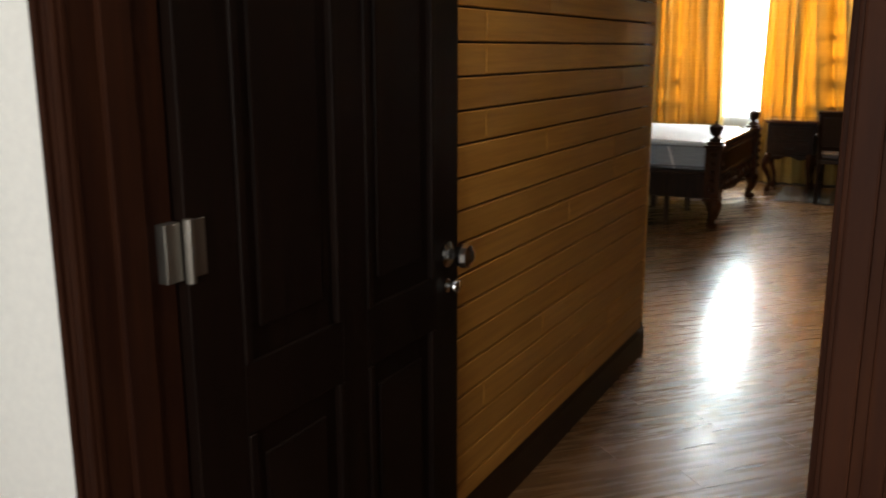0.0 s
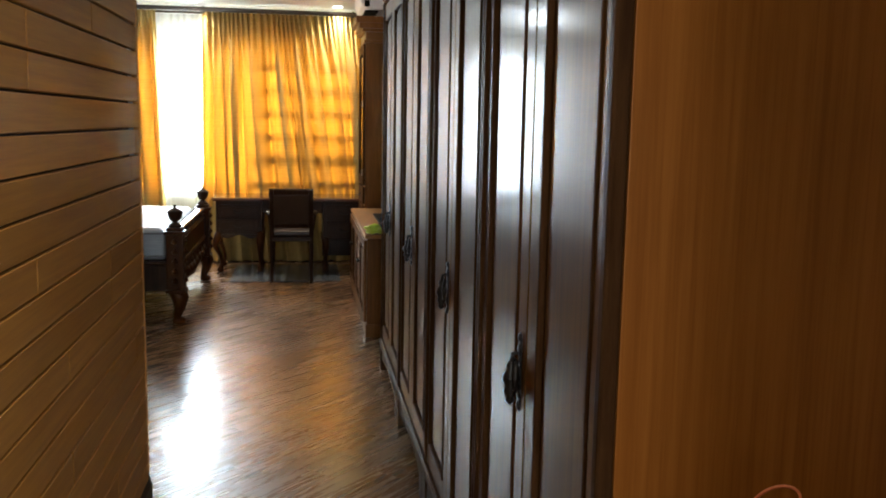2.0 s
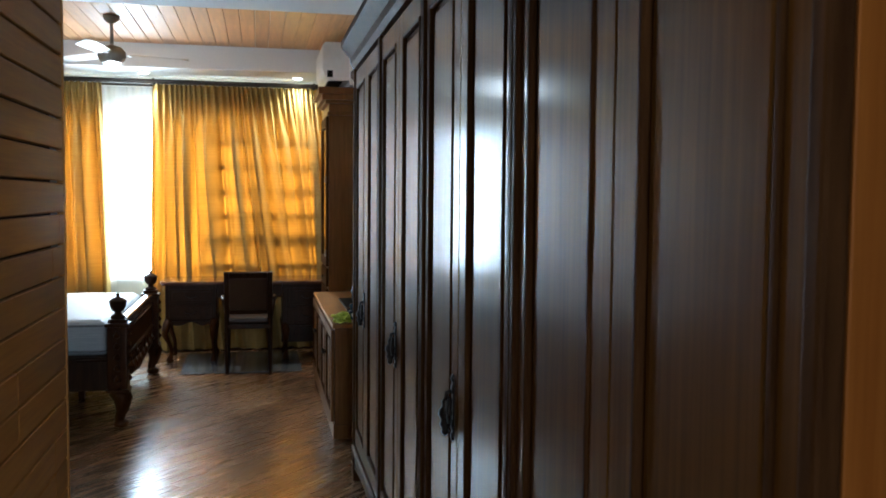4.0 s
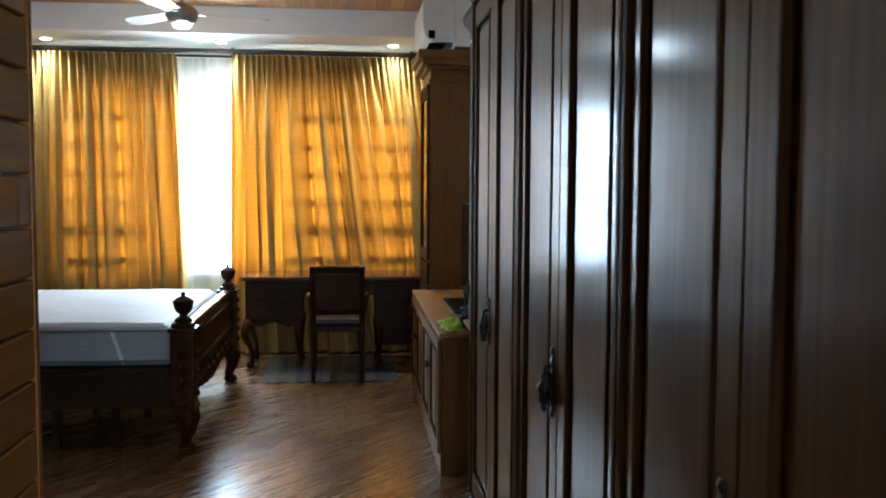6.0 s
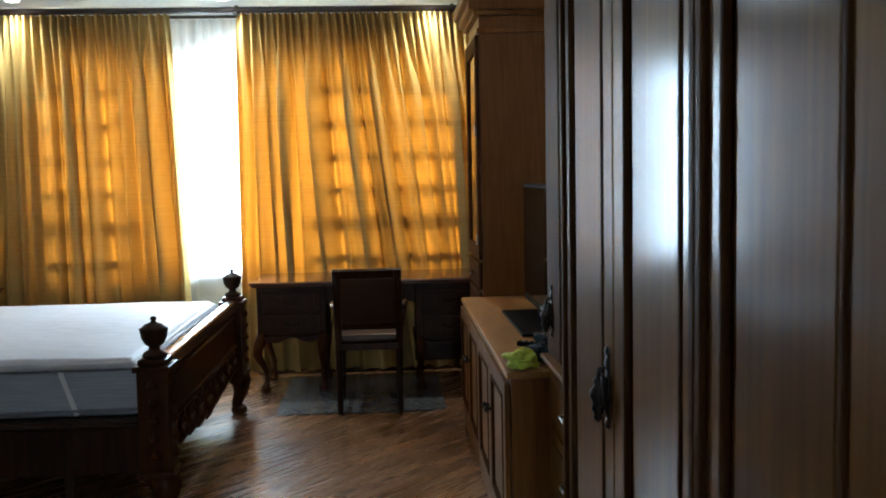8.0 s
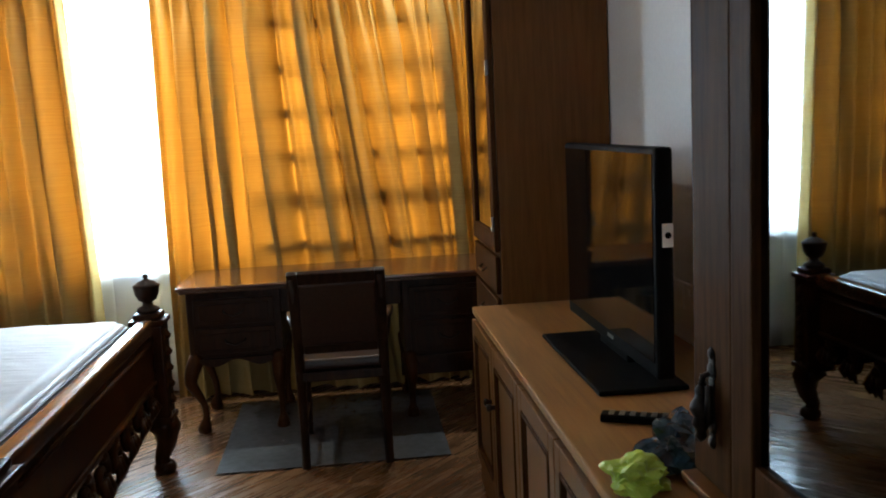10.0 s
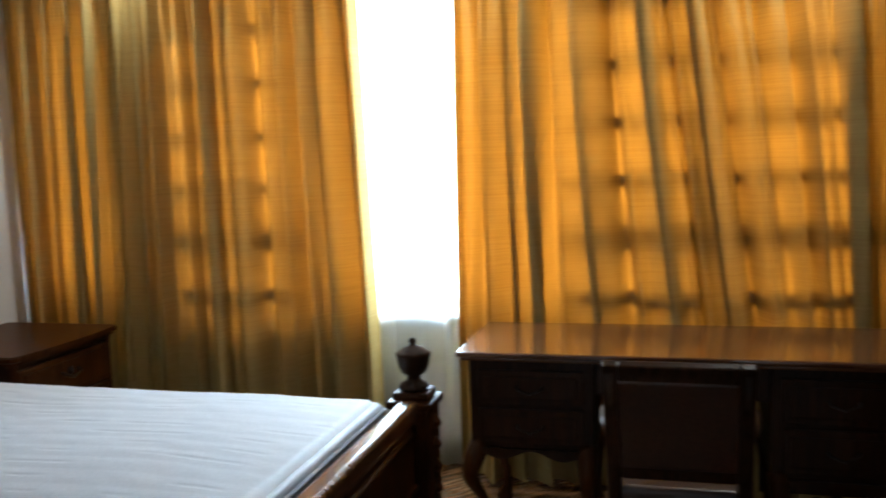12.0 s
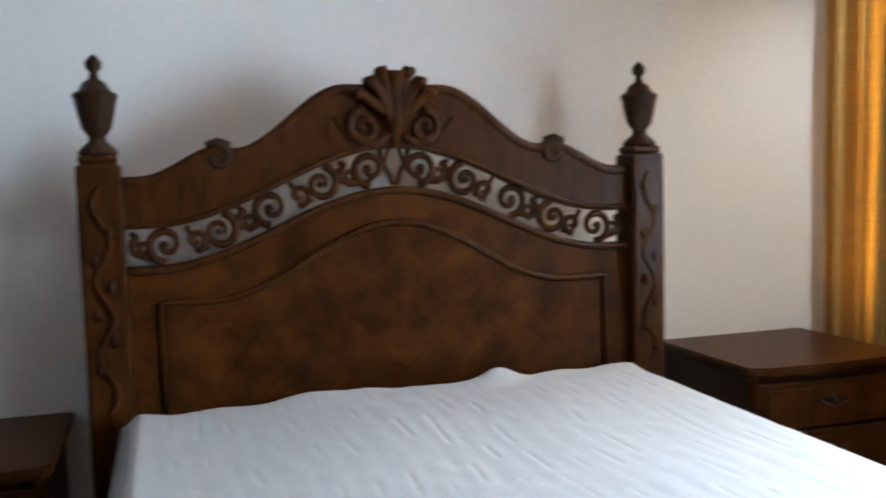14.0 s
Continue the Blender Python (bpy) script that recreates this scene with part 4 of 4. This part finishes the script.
    # pierced scrolls between rail and panel
    for hand in (-1, 1):
        for k in range(5):
            q = 0.085 + k * 0.168
            y = mid + hand * q
            zc = (slot_hi(y) + slot_lo(y)) / 2
            r = 0.060
            bm = tube(spiral(y, zc + 0.005, r, 1.35, math.pi * (0.55 if k % 2 else 1.5), HX, hand), lambda u: 0.015 - 0.006 * u, 8)
            tube(spiral(y + hand * 0.075, zc - hand * 0 + (slot_hi(y + hand * 0.075) + slot_lo(y + hand * 0.075)) / 2 - zc, 0.036, 1.2, math.pi * (1.5 if k % 2 else 0.55), HX, -hand, 18), lambda u: 0.012 - 0.004 * u, 8, bm)
            lathe([(0.004, -0.014), (0.014, 0), (0.004, 0.014)], HX, y + hand * 0.004, zc + 0.004, 8, bm)
            y2 = y + hand * 0.085
            z2 = (slot_hi(y2) + slot_lo(y2)) / 2
            tube([(HX, y + hand * 0.03, zc - 0.045), (HX, y2 - hand * 0.01, z2 - 0.03), (HX, y2, z2 + 0.01), (HX, y2 + hand * 0.02, z2 + 0.05)], 0.009, 8, bm)
            part("scroll", bm, BEDWOOD, b, smooth=True)
    for hand in (-1, 1):
        bm = tube([(HX, mid + hand * 0.006, 1.43), (HX, mid + hand * 0.020, 1.47), (HX, mid + hand * 0.045, 1.52), (HX, mid + hand * 0.050, 1.556)], 0.010, 8)
        tube([(HX, mid + hand * 0.018, 1.555), (HX, mid + hand * 0.035, 1.50), (HX, mid + hand * 0.075, 1.455), (HX, mid + hand * 0.11, 1.44)], 0.008, 8, bm)
        part("scroll", bm, BEDWOOD, b, smooth=True)
    # carved leaf crest and ears
    bm = tube([(HX + 0.02, mid, 1.56), (HX + 0.045, mid, 1.64), (HX + 0.04, mid, 1.73), (HX + 0.055, mid, 1.812)], lambda q: 0.020 + 0.016 * q, 10)
    for hand in (-1, 1):
        for reach, rise, fat in ((0.056, 1.815, 0.026), (0.100, 1.782, 0.025), (0.140, 1.742, 0.020)):
            pts = [(HX + 0.025, mid + hand * 0.012, 1.60), (HX + 0.045, mid + hand * 0.022, 1.665), (HX + 0.045, mid + hand * reach * 0.55, rise - 0.035), (HX + 0.050, mid + hand * reach * 0.85, rise - 0.004), (HX + 0.062, mid + hand * reach, rise - 0.012)]
            tube(pts, lambda q, f=fat: f * (0.55 + 0.45 * math.sin(q * 2.6)), 8, bm)
        tube(spiral(mid + hand * 0.105, 1.625, 0.058, 1.4, math.pi * 0.5, HX + 0.028, -hand), lambda q: 0.020 - 0.010 * q, 8, bm)
        tube([(HX + 0.030, mid + hand * 0.02, 1.60), (HX + 0.034, mid + hand * 0.07, 1.570), (HX + 0.028, mid + hand * 0.15, 1.585), (HX + 0.022, mid + hand * 0.21, 1.66)], lambda q: 0.018 - 0.011 * q, 8, bm)
    part("crest", bm, BEDWOOD, rail, "carved acanthus leaf crest", smooth=True)
    for hand in (-1, 1):
        y = mid + hand * 0.585
        bm = tube(spiral(y, 1.535, 0.040, 1.2, math.pi * 0.5, HX + 0.022, hand), lambda q: 0.018 - 0.007 * q, 8)
        tube([(HX + 0.02, y - hand * 0.035, 1.570), (HX + 0.028, y, 1.582), (HX + 0.02, y + hand * 0.035, 1.570)], 0.017, 8, bm)
        part("carved_ear", bm, WALNUT, rail, smooth=True)
    # foot end
    fy = (PY[0] + 0.066, PY[1] - 0.066)
    bm = box(BX - 0.030, BX + 0.034, fy[0], fy[1], 0.665, 0.735, 0.020, seg=4)
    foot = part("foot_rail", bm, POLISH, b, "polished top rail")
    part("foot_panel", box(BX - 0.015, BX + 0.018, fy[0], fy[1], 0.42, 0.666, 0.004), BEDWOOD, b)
    bm = tube([(BX + 0.018, fy[0] + 0.02, 0.63), (BX + 0.018, fy[1] - 0.02, 0.63)], 0.010, 8)
    tube([(BX + 0.018, fy[0] + 0.02, 0.45), (BX + 0.018, fy[1] - 0.02, 0.45)], 0.012, 8, bm)
    part("moulding", bm, BEDWOOD, foot, smooth=True)
    n = 9
    for k in range(n):
        y = fy[0] + 0.09 + (fy[1] - fy[0] - 0.18) * k / (n - 1)
        drop = 0.10 + 0.06 * (1 - abs(k - (n - 1) / 2) / ((n - 1) / 2))
        h = -1 if k < n / 2 else 1
        bm = tube(spiral(y, 0.415 - drop * 0.40, drop * 0.46, 1.3, math.pi / 2, BX + 0.004, h), lambda q: 0.024 - 0.011 * q, 8)
        for e in range(3):
            tube([(BX + 0.01, y + (e - 1) * 0.03, 0.42 - drop * 0.5), (BX + 0.03, y + (e - 1) * 0.05, 0.42 - drop * 0.8), (BX + 0.012, y + (e - 1) * 0.045, 0.42 - drop * 1.15)], lambda q: 0.022 - 0.014 * q, 8, bm)
        part("carved_leaf", bm, BEDWOOD, b, smooth=True)
    for y, s in ((PY[0], -1), (PY[1], 1)):
        bm = box(HX + 0.06, BX - 0.06, y - 0.020, y + 0.020, 0.26, 0.49, 0.006)
        tube([(HX + 0.07, y + s * 0.02, 0.47), (BX - 0.07, y + s * 0.02, 0.47)], 0.011, 8, bm)
        part("side_rail", bm, WALNUT, b)
    part("slat_base", box(HX + 0.05, BX - 0.045, PY[0] + 0.03, PY[1] - 0.03, 0.44, 0.492, 0.004), WALNUT, b)
    for x in (-1.72, -2.05, -2.75):
        for y in (PY[0] + 0.12, mid):
            part("support_leg", box(x - 0.022, x + 0.022, y - 0.022, y + 0.022, 0.0, 0.44, 0.004), WALNUT, b)


bed()


def mattress():
    m = thing("mattress", (-2.4, 8.51, 0.494), "white quilted mattress with grey sides, no bedding", "mattress")
    x0, x1, y0, y1, z0, z1 = -3.355, -1.388, 7.60, 9.395, 0.494, 0.745
    part("body", box(x0, x1, y0, y1, z0, z1 - 0.02, 0.035, seg=4), MAT_SIDE, m, "grey ribbed fabric sides", smooth=True)
    bm = bmesh.new()
    nx, ny = 130, 300
    grid = []
    for i in range(nx + 1):
        row = []
        for j in range(ny + 1):
            u, v = i / nx, j / ny
            x, y = x0 - 0.004 + (x1 - x0 + 0.008) * u, y0 - 0.004 + (y1 - y0 + 0.008) * v
            edge = min(u * 110, (1 - u) * 110, v * 96, (1 - v) * 96)
            drop = 0.042 * (1 - smoothstep(edge / 3.0))
            z = z1 + 0.010 * noise.noise(Vector((x * 2.3, y * 2.3, 0.4))) + 0.0014 * noise.noise(Vector((x * 13, y * 17, 3.0)))
            line = (y + 0.018 * math.sin(x * 5 + 2 * math.sin(y * 3)) + 0.012 * noise.noise(Vector((x * 4, y * 4, 1.5)))) / 0.088
            off = (line - round(line)) * 0.088
            broken = smoothstep((noise.noise(Vector((x * 6, round(line) * 3.7, 9.0))) + 0.02) / 0.3)
            z -= 0.0022 * broken * math.exp(-(off / 0.006) ** 2)
            z += 0.0010 * abs(math.cos(math.pi * line))
            near_head = 1 - smoothstep((x - x0) / 0.16)
            z += near_head * (0.030 * noise.noise(Vector((y * 6, x * 4, 7.7))) + 0.020)
            z += near_head * 0.045 * math.exp(-((y - 8.83) / 0.07) ** 2)
            row.append(bm.verts.new((x, y, z - drop - 0.03 * near_head * (1 - smoothstep(v / 0.5)))))
        grid.append(row)
    for i in range(nx):
        for j in range(ny):
            bm.faces.new((grid[i][j], grid[i + 1][j], grid[i + 1][j + 1], grid[i][j + 1]))
    part("top_cover", bm, MATTRESS, m, "white quilted cotton top", smooth=True)
    for z in (z1 - 0.045, z0 + 0.03):
        e = 0.004
        c = 0.035
        pts = [(x0 + c, y0 - e, z), (x1 - c, y0 - e, z), (x1 - 0.008, y0 + 0.008, z), (x1 + e, y0 + c, z), (x1 + e, y1 - c, z), (x1 - 0.008, y1 - 0.008, z), (x1 - c, y1 + e, z), (x0 + c, y1 + e, z)]
        part("piping", tube(pts, 0.007, 8), PIPING, m, "dark piped seam")
    bm = box(-0.010, 0.010, -0.003, 0.001, -0.10, 0.10)
    bmesh.ops.transform(bm, matrix=Matrix.Translation((-1.68, y0 - 0.001, 0.60)) @ Matrix.Rotation(radians(-18), 4, "Y"), verts=bm.verts)
    part("tape", bm, WHITE, m, "strip of white tape")
    # stitched tufts on the side that faces the foot
    for k in range(14):
        y = y0 + 0.08 + k * (y1 - y0 - 0.16) / 13
        part("stitch", tube([(x1 + 0.002, y - 0.03, z1 - 0.05), (x1 + 0.008, y, z1 - 0.085), (x1 + 0.002, y + 0.035, z1 - 0.10)], 0.003, 5), PIPING, m)


mattress()


def nightstand(y0, y1, x1, h):
    x0 = HEAD + 0.02
    n = thing("nightstand", ((x0 + x1) / 2, (y0 + y1) / 2, 0), "dark polished walnut nightstand with carved drawers", "nightstand", "pair of nightstands")
    bm = bmesh.new()
    outline = [(x0, y0), (x1 - 0.02, y0), (x1, y0 + 0.02)] + [(x1 + 0.022 * math.sin(math.pi * k / 10), y0 + 0.02 + (y1 - y0 - 0.04) * k / 10) for k in range(1, 10)] + [(x1, y1 - 0.02), (x1 - 0.02, y1), (x0, y1)]
    for z0, z1, s in ((h - 0.022, h, 0.0), (h - 0.038, h - 0.0225, 0.012)):
        lo = [bm.verts.new((x - (s if x > x0 else 0), y + (s if y < (y0 + y1) / 2 else -s), z0)) for x, y in outline]
        hi = [bm.verts.new((x - (s if x > x0 else 0), y + (s if y < (y0 + y1) / 2 else -s), z1)) for x, y in outline]
        f = [bm.faces.new(lo), bm.faces.new(hi)]
        for k in range(len(lo)):
            bm.faces.new((lo[k], lo[(k + 1) % len(lo)], hi[(k + 1) % len(lo)], hi[k]))
        bmesh.ops.bevel(bm, geom=list(f[1].edges), offset=0.006, segments=2, affect="EDGES")
    part("top", bm, BEDWOOD, n)
    part("body", box(x0 + 0.005, x1 - 0.045, y0 + 0.03, y1 - 0.03, 0.10, h - 0.039, 0.006), WALNUT, n)
    k = 3
    hh = (h - 0.05 - 0.13) / k
    for i in range(k):
        z = 0.125 + i * hh
        bm = box(x1 - 0.045, x1 - 0.022, y0 + 0.05, y1 - 0.05, z, z + hh - 0.015, 0.006)
        box(x1 - 0.022, x1 - 0.014, y0 + 0.08, y1 - 0.08, z + 0.022, z + hh - 0.037, 0.005, bm)
        d = part("drawer", bm, BEDWOOD, n)
        c, zz = (y0 + y1) / 2, z + hh / 2
        bm = tube([(x1 - 0.014, c - 0.055, zz + 0.012), (x1 + 0.004, c - 0.05, zz), (x1 + 0.010, c, zz - 0.018), (x1 + 0.004, c + 0.05, zz), (x1 - 0.014, c + 0.055, zz + 0.012)], 0.006, 8)
        lathe([(0.006, -0.02), (0.016, 0.0), (0.006, 0.02)], x1 - 0.012, c, zz + 0.008, 8, bm)
        part("handle", bm, IRON, d, "dark bronze drop handle", smooth=True)
    for y in (y0 + 0.05, y1 - 0.05):
        part("corner_post", lathe([(0.024, 0.0), (0.02, 0.06), (0.026, 0.09), (0.022, 0.13), (0.022, h - 0.06), (0.028, h - 0.04)], x1 - 0.048, y, 0.0, 14), BEDWOOD, n, smooth=True)
        part("foot", box(x0 + 0.01, x0 + 0.06, y - 0.025, y + 0.025, 0, 0.10, 0.006), WALNUT, n)


nightstand(9.70, 10.42, -3.10, 0.745)
nightstand(6.68, 7.42, -3.10, 0.68)


# ---- curtains ----
def curtain(name, label, xa, xb, xc, xd, y, ztop, zbot, folds, mat, depth, seed, sway=0.0):
    """A hanging cloth from xa..xb at the rod to xc..xd at the hem, pinched into pleats under the rod."""
    rnd = random.Random(seed)
    ph = [rnd.uniform(0, 6.28) for _ in range(6)]
    laps = [rnd.choice((0.08, 0.12, 0.2, 0.32, 0.45)) * (1.25 if seed == 7 else 1.0) for _ in range(folds + 4)]
    bm = bmesh.new()
    nu, nz = folds * 9, 30
    rows = []
    for j in range(nz + 1):
        q = j / nz
        z = ztop + (zbot - ztop) * q
        fall = smoothstep(q / 0.28)
        row = []
        for i in range(nu + 1):
            u = i / nu
            uu = u + 0.012 * math.sin(u * 23 + ph[0]) + 0.008 * fall * math.sin(u * 9 + 2.0 * q + ph[1])
            top, hem = xa + (xb - xa) * u, xc + (xd - xc) * u
            x = top + (hem - top) * q ** 0.85 + sway * q * math.sin(math.pi * u) ** 2
            big = math.sin(2 * math.pi * folds * 0.5 * uu + ph[2] + 0.5 * q) * 0.6 + math.sin(2 * math.pi * folds * 0.27 * uu + ph[3]) * 0.4
            fine = math.sin(2 * math.pi * folds * uu + ph[4])
            pinch = math.copysign(abs(fine) ** 0.6, fine)
            yy = depth * (0.42 * pinch * (1 - fall) + fall * (0.42 * fine * (0.5 + 0.5 * math.sin(u * 13 + ph[5])) + 0.75 * big))
            cell = folds * 0.5 * (uu + 0.035 * q * math.sin(u * 5 + ph[1]))
            lap = laps[int(math.floor(cell)) % len(laps)]
            wide = 2 * abs(xb - xa) / folds
            x += fall * wide * lap * math.sin(2 * math.pi * cell) * smoothstep(min(u, 1 - u) / 0.06)
            row.append(bm.verts.new((x, y + yy + 0.006 * noise.noise(Vector((x * 5, z * 2, seed))), z)))
        rows.append(row)
    for a, b in zip(rows, rows[1:]):
        for i in range(nu):
            bm.faces.new((a[i], a[i + 1], b[i + 1], b[i]))
    return part(name, bm, mat, None, label, True, category="curtain")


CY = 10.585
for args in (("curtain", "gold pleated curtain gathered at the bed wall corner", -3.757, -3.22, -3.752, -3.31, CY - 0.03, 2.70, 0.02, 9, CURTAIN, 0.07, 4),
             ("curtain", "long gold pleated curtain glowing with daylight", -3.235, -1.88, -3.325, -1.80, CY, 2.70, 0.02, 25, CURTAIN, 0.085, 7, 0.06),
             ("curtain", "long gold pleated curtain behind the writing desk", -1.40, 0.70, -1.43, 0.70, CY, 2.70, 0.02, 38, CURTAIN, 0.085, 12, 0.34)):
    tagged(curtain(*args), group="gold curtains")
curtain("sheer_curtain", "white voile sheer hanging in the gap between curtains", -2.20, -1.10, -2.20, -1.10, CY + 0.125, 2.68, 0.03, 14, LINING, 0.022, 21)
rod = thing("curtain_rod", (-1.5, CY, 2.72), "dark double curtain rod fixed under the ceiling border", "curtain rod")
part("pole", tube([(HEAD + 0.01, CY, 2.725), (RIGHT - 0.01, CY, 2.725)], 0.024, 12), ROD, rod)
part("pole", tube([(HEAD + 0.01, CY + 0.125, 2.70), (RIGHT - 0.01, CY + 0.125, 2.70)], 0.012, 12), ROD, rod)
for x in (-3.2, -1.39, 0.2):
    bm = box(x - 0.012, x + 0.012, CY - 0.02, WIN - 0.002, 2.742, 2.757, 0.003)
    lathe([(0.012, 0), (0.03, 0.008), (0.024, 0.022), (0.01, 0.03)], x, CY, 2.69, 12, bm)
    part("bracket", bm, ROD, rod)

# ---- fittings on ceiling and wall ----
for sx, sy in SPOTS:
    l = thing("downlight", (sx, sy, SOFFIT), "round white recessed downlight, switched on", "ceiling light", "recessed downlights")
    bm = lathe([(0.062, 0.0), (0.062, -0.006), (0.050, -0.012), (0.044, -0.004)], sx, sy, SOFFIT - 0.001, 24)
    part("rim", bm, WHITE, l)
    part("lens", lathe([(0.043, 0.0), (0.043, -0.004), (0.02, -0.006)], sx, sy, SOFFIT - 0.014, 24), BULB, l)


def ceiling_fan():
    fx, fy, fz = -1.51, 8.80, 2.675
    f = thing("ceiling_fan", (fx, fy, COFFER), "grey ceiling fan with a small light below", "ceiling fan")
    part("canopy", lathe([(0.03, -0.06), (0.06, -0.03), (0.065, 0.0)], fx, fy, COFFER - 0.001, 20), STEEL, f, smooth=True)
    part("rod", tube([(fx, fy, COFFER - 0.05), (fx, fy, fz + 0.09)], 0.014, 12), STEEL, f)
    part("motor", lathe([(0.03, 0.11), (0.075, 0.095), (0.105, 0.06), (0.11, 0.02), (0.09, -0.02), (0.075, -0.03)], fx, fy, fz, 28), STEEL, f, smooth=True)
    part("light", lathe([(0.062, -0.031), (0.064, -0.045), (0.05, -0.058), (0.02, -0.063)], fx, fy, fz, 24), LAMPGLASS, f, "white lamp cover", smooth=True)
    for k in range(3):
        a = radians(18 + 120 * k)
        bm = bmesh.new()
        rows = []
        for i in range(13):
            q = i / 12
            r = 0.13 + 0.48 * q
            w = 0.045 + 0.028 * smoothstep(q * 1.6) - 0.05 * smoothstep((q - 0.86) / 0.14)
            rows.append([bm.verts.new((r, s * w, 0.012 * s + dz)) for s, dz in ((-1, 0), (1, 0), (1, 0.006), (-1, 0.006))])
        for p, q in zip(rows, rows[1:]):
            for e in range(4):
                bm.faces.new((p[e], p[(e + 1) % 4], q[(e + 1) % 4], q[e]))
        bm.faces.new(rows[0])
        bm.faces.new(rows[-1])
        box(0.09, 0.16, -0.02, 0.02, -0.006, 0.0, 0.002, bm)
        bmesh.ops.transform(bm, matrix=Matrix.Translation((fx, fy, fz + 0.04)) @ Matrix.Rotation(a, 4, "Z"), verts=bm.verts)
        part("blade", bm, WHITE, f, "pale grey blade")


ceiling_fan()


def air_conditioner():
    a = thing("air_conditioner", (0.3, 9.5, 2.60), "white wall-mounted split air conditioner", "air conditioner")
    sec = [(0.418, 2.61), (0.27, 2.61), (0.205, 2.65), (0.185, 2.71), (0.185, 2.91), (0.21, 2.94), (0.418, 2.94)]
    part("casing", sweep(sec, 9.10, 9.95), WHITE, a)
    part("louvre", box(0.235, 0.36, 9.15, 9.90, 2.598, 2.6095, 0.003), BLACK, a, "dark outlet louvre")
    part("end_label", box(0.225, 0.275, 9.0985, 9.0998, 2.635, 2.695), BLACK, a)


air_conditioner()

# ---- wall boards, one row above another with staggered joints ----
H, Z0, Y0, Y1 = 0.095, 0.16, DOOR_Y1 + 0.0, BLOCK - 0.016
host = thing("plank_wall", (PLANK_X, 2.5, 0.16), "honey-brown horizontal timber boards with dark grooves", "wall panelling", kind="structure")
rnd = random.Random(5)
row = 0
z = 1.633 - 16 * H
while z < SOFFIT - 0.01:
    top = min(z + H, SOFFIT)
    y = Y0
    cut = Y0 + rnd.choice((0.35, 0.9, 1.4, 1.9, 2.4))
    while y < Y1 - 0.01:
        e = min(cut, Y1)
        if e - y > 0.05:
            bm = box(PLANK_X - 0.0155, PLANK_X, y + 0.0004, e - 0.0004, max(z, 0.10) + 0.0032, top - 0.0032, 0.0028, seg=1)
            part("board", bm, BOARD, host)
        y, cut = e, e + rnd.choice((1.8, 2.2))
    z += H
    row += 1

# ---- floor: diagonal planks over a dark bed ----
part("floor", box(-3.95, 1.75, -1.7, 11.0, -0.12, -0.006), GROOVE, None, "wood laminate floor laid on the diagonal", kind="structure", category="floor")
deck = thing("floor_planks", (-1.5, 7.0, 0), "warm brown glossy laminate planks laid diagonally", "floor", kind="structure")


def clip(poly, keep, at, axis):
    out = []
    for a, b in zip(poly, poly[1:] + poly[:1]):
        ia, ib = keep * (a[axis] - at) >= 0, keep * (b[axis] - at) >= 0
        if ia:
            out.append(a)
        if ia != ib:
            s = (at - a[axis]) / (b[axis] - a[axis])
            out.append((a[0] + s * (b[0] - a[0]), a[1] + s * (b[1] - a[1])))
    return out


ANGLE = radians(47)
ux, uy = math.cos(ANGLE), math.sin(ANGLE)
PWID, PLEN = 0.145, 1.25
rooms = [(HEAD, RIGHT, BLOCK, WIN), (PLANK_X - 0.02, RIGHT, DOOR_Y0, BLOCK), (-2.2, 1.6, -1.5, DOOR_Y0)]
rest = bmesh.new()
count = 0
for rx0, rx1, ry0, ry1 in rooms:
    for i in range(-90, 90):
        for j in range(-14, 14):
            s0, t0 = j * PLEN + (i * 0.43 % 1) * PLEN, i * PWID
            g = 0.0006
            poly = [(s * ux - t * uy, s * uy + t * ux) for s, t in ((s0 + g, t0 + g), (s0 + PLEN - g, t0 + g), (s0 + PLEN - g, t0 + PWID - g), (s0 + g, t0 + PWID - g))]
            for keep, at, axis in ((1, rx0, 0), (-1, rx1, 0), (1, ry0, 1), (-1, ry1, 1)):
                poly = clip(poly, keep, at, axis) if len(poly) > 2 else []
            if len(poly) < 3:
                continue
            area = abs(sum(a[0] * b[1] - b[0] * a[1] for a, b in zip(poly, poly[1:] + poly[:1]))) / 2
            if area < 0.002:
                continue
            cx = sum(p[0] for p in poly) / len(poly)
            single = ry0 > 0 and (cx > -1.6 or ry0 < 4) and count < 290
            bm = bmesh.new() if single else rest
            lo, hi = [bm.verts.new((*p, -0.0055)) for p in poly], [bm.verts.new((*p, 0.0)) for p in poly]
            bm.faces.new(hi)
            for k in range(len(poly)):
                bm.faces.new((lo[k], lo[(k + 1) % len(poly)], hi[(k + 1) % len(poly)], hi[k]))
            if single:
                part("plank", bm, LAMINATE, deck)
                count += 1
part("planks_under_furniture", rest, LAMINATE, deck, kind="stuff")
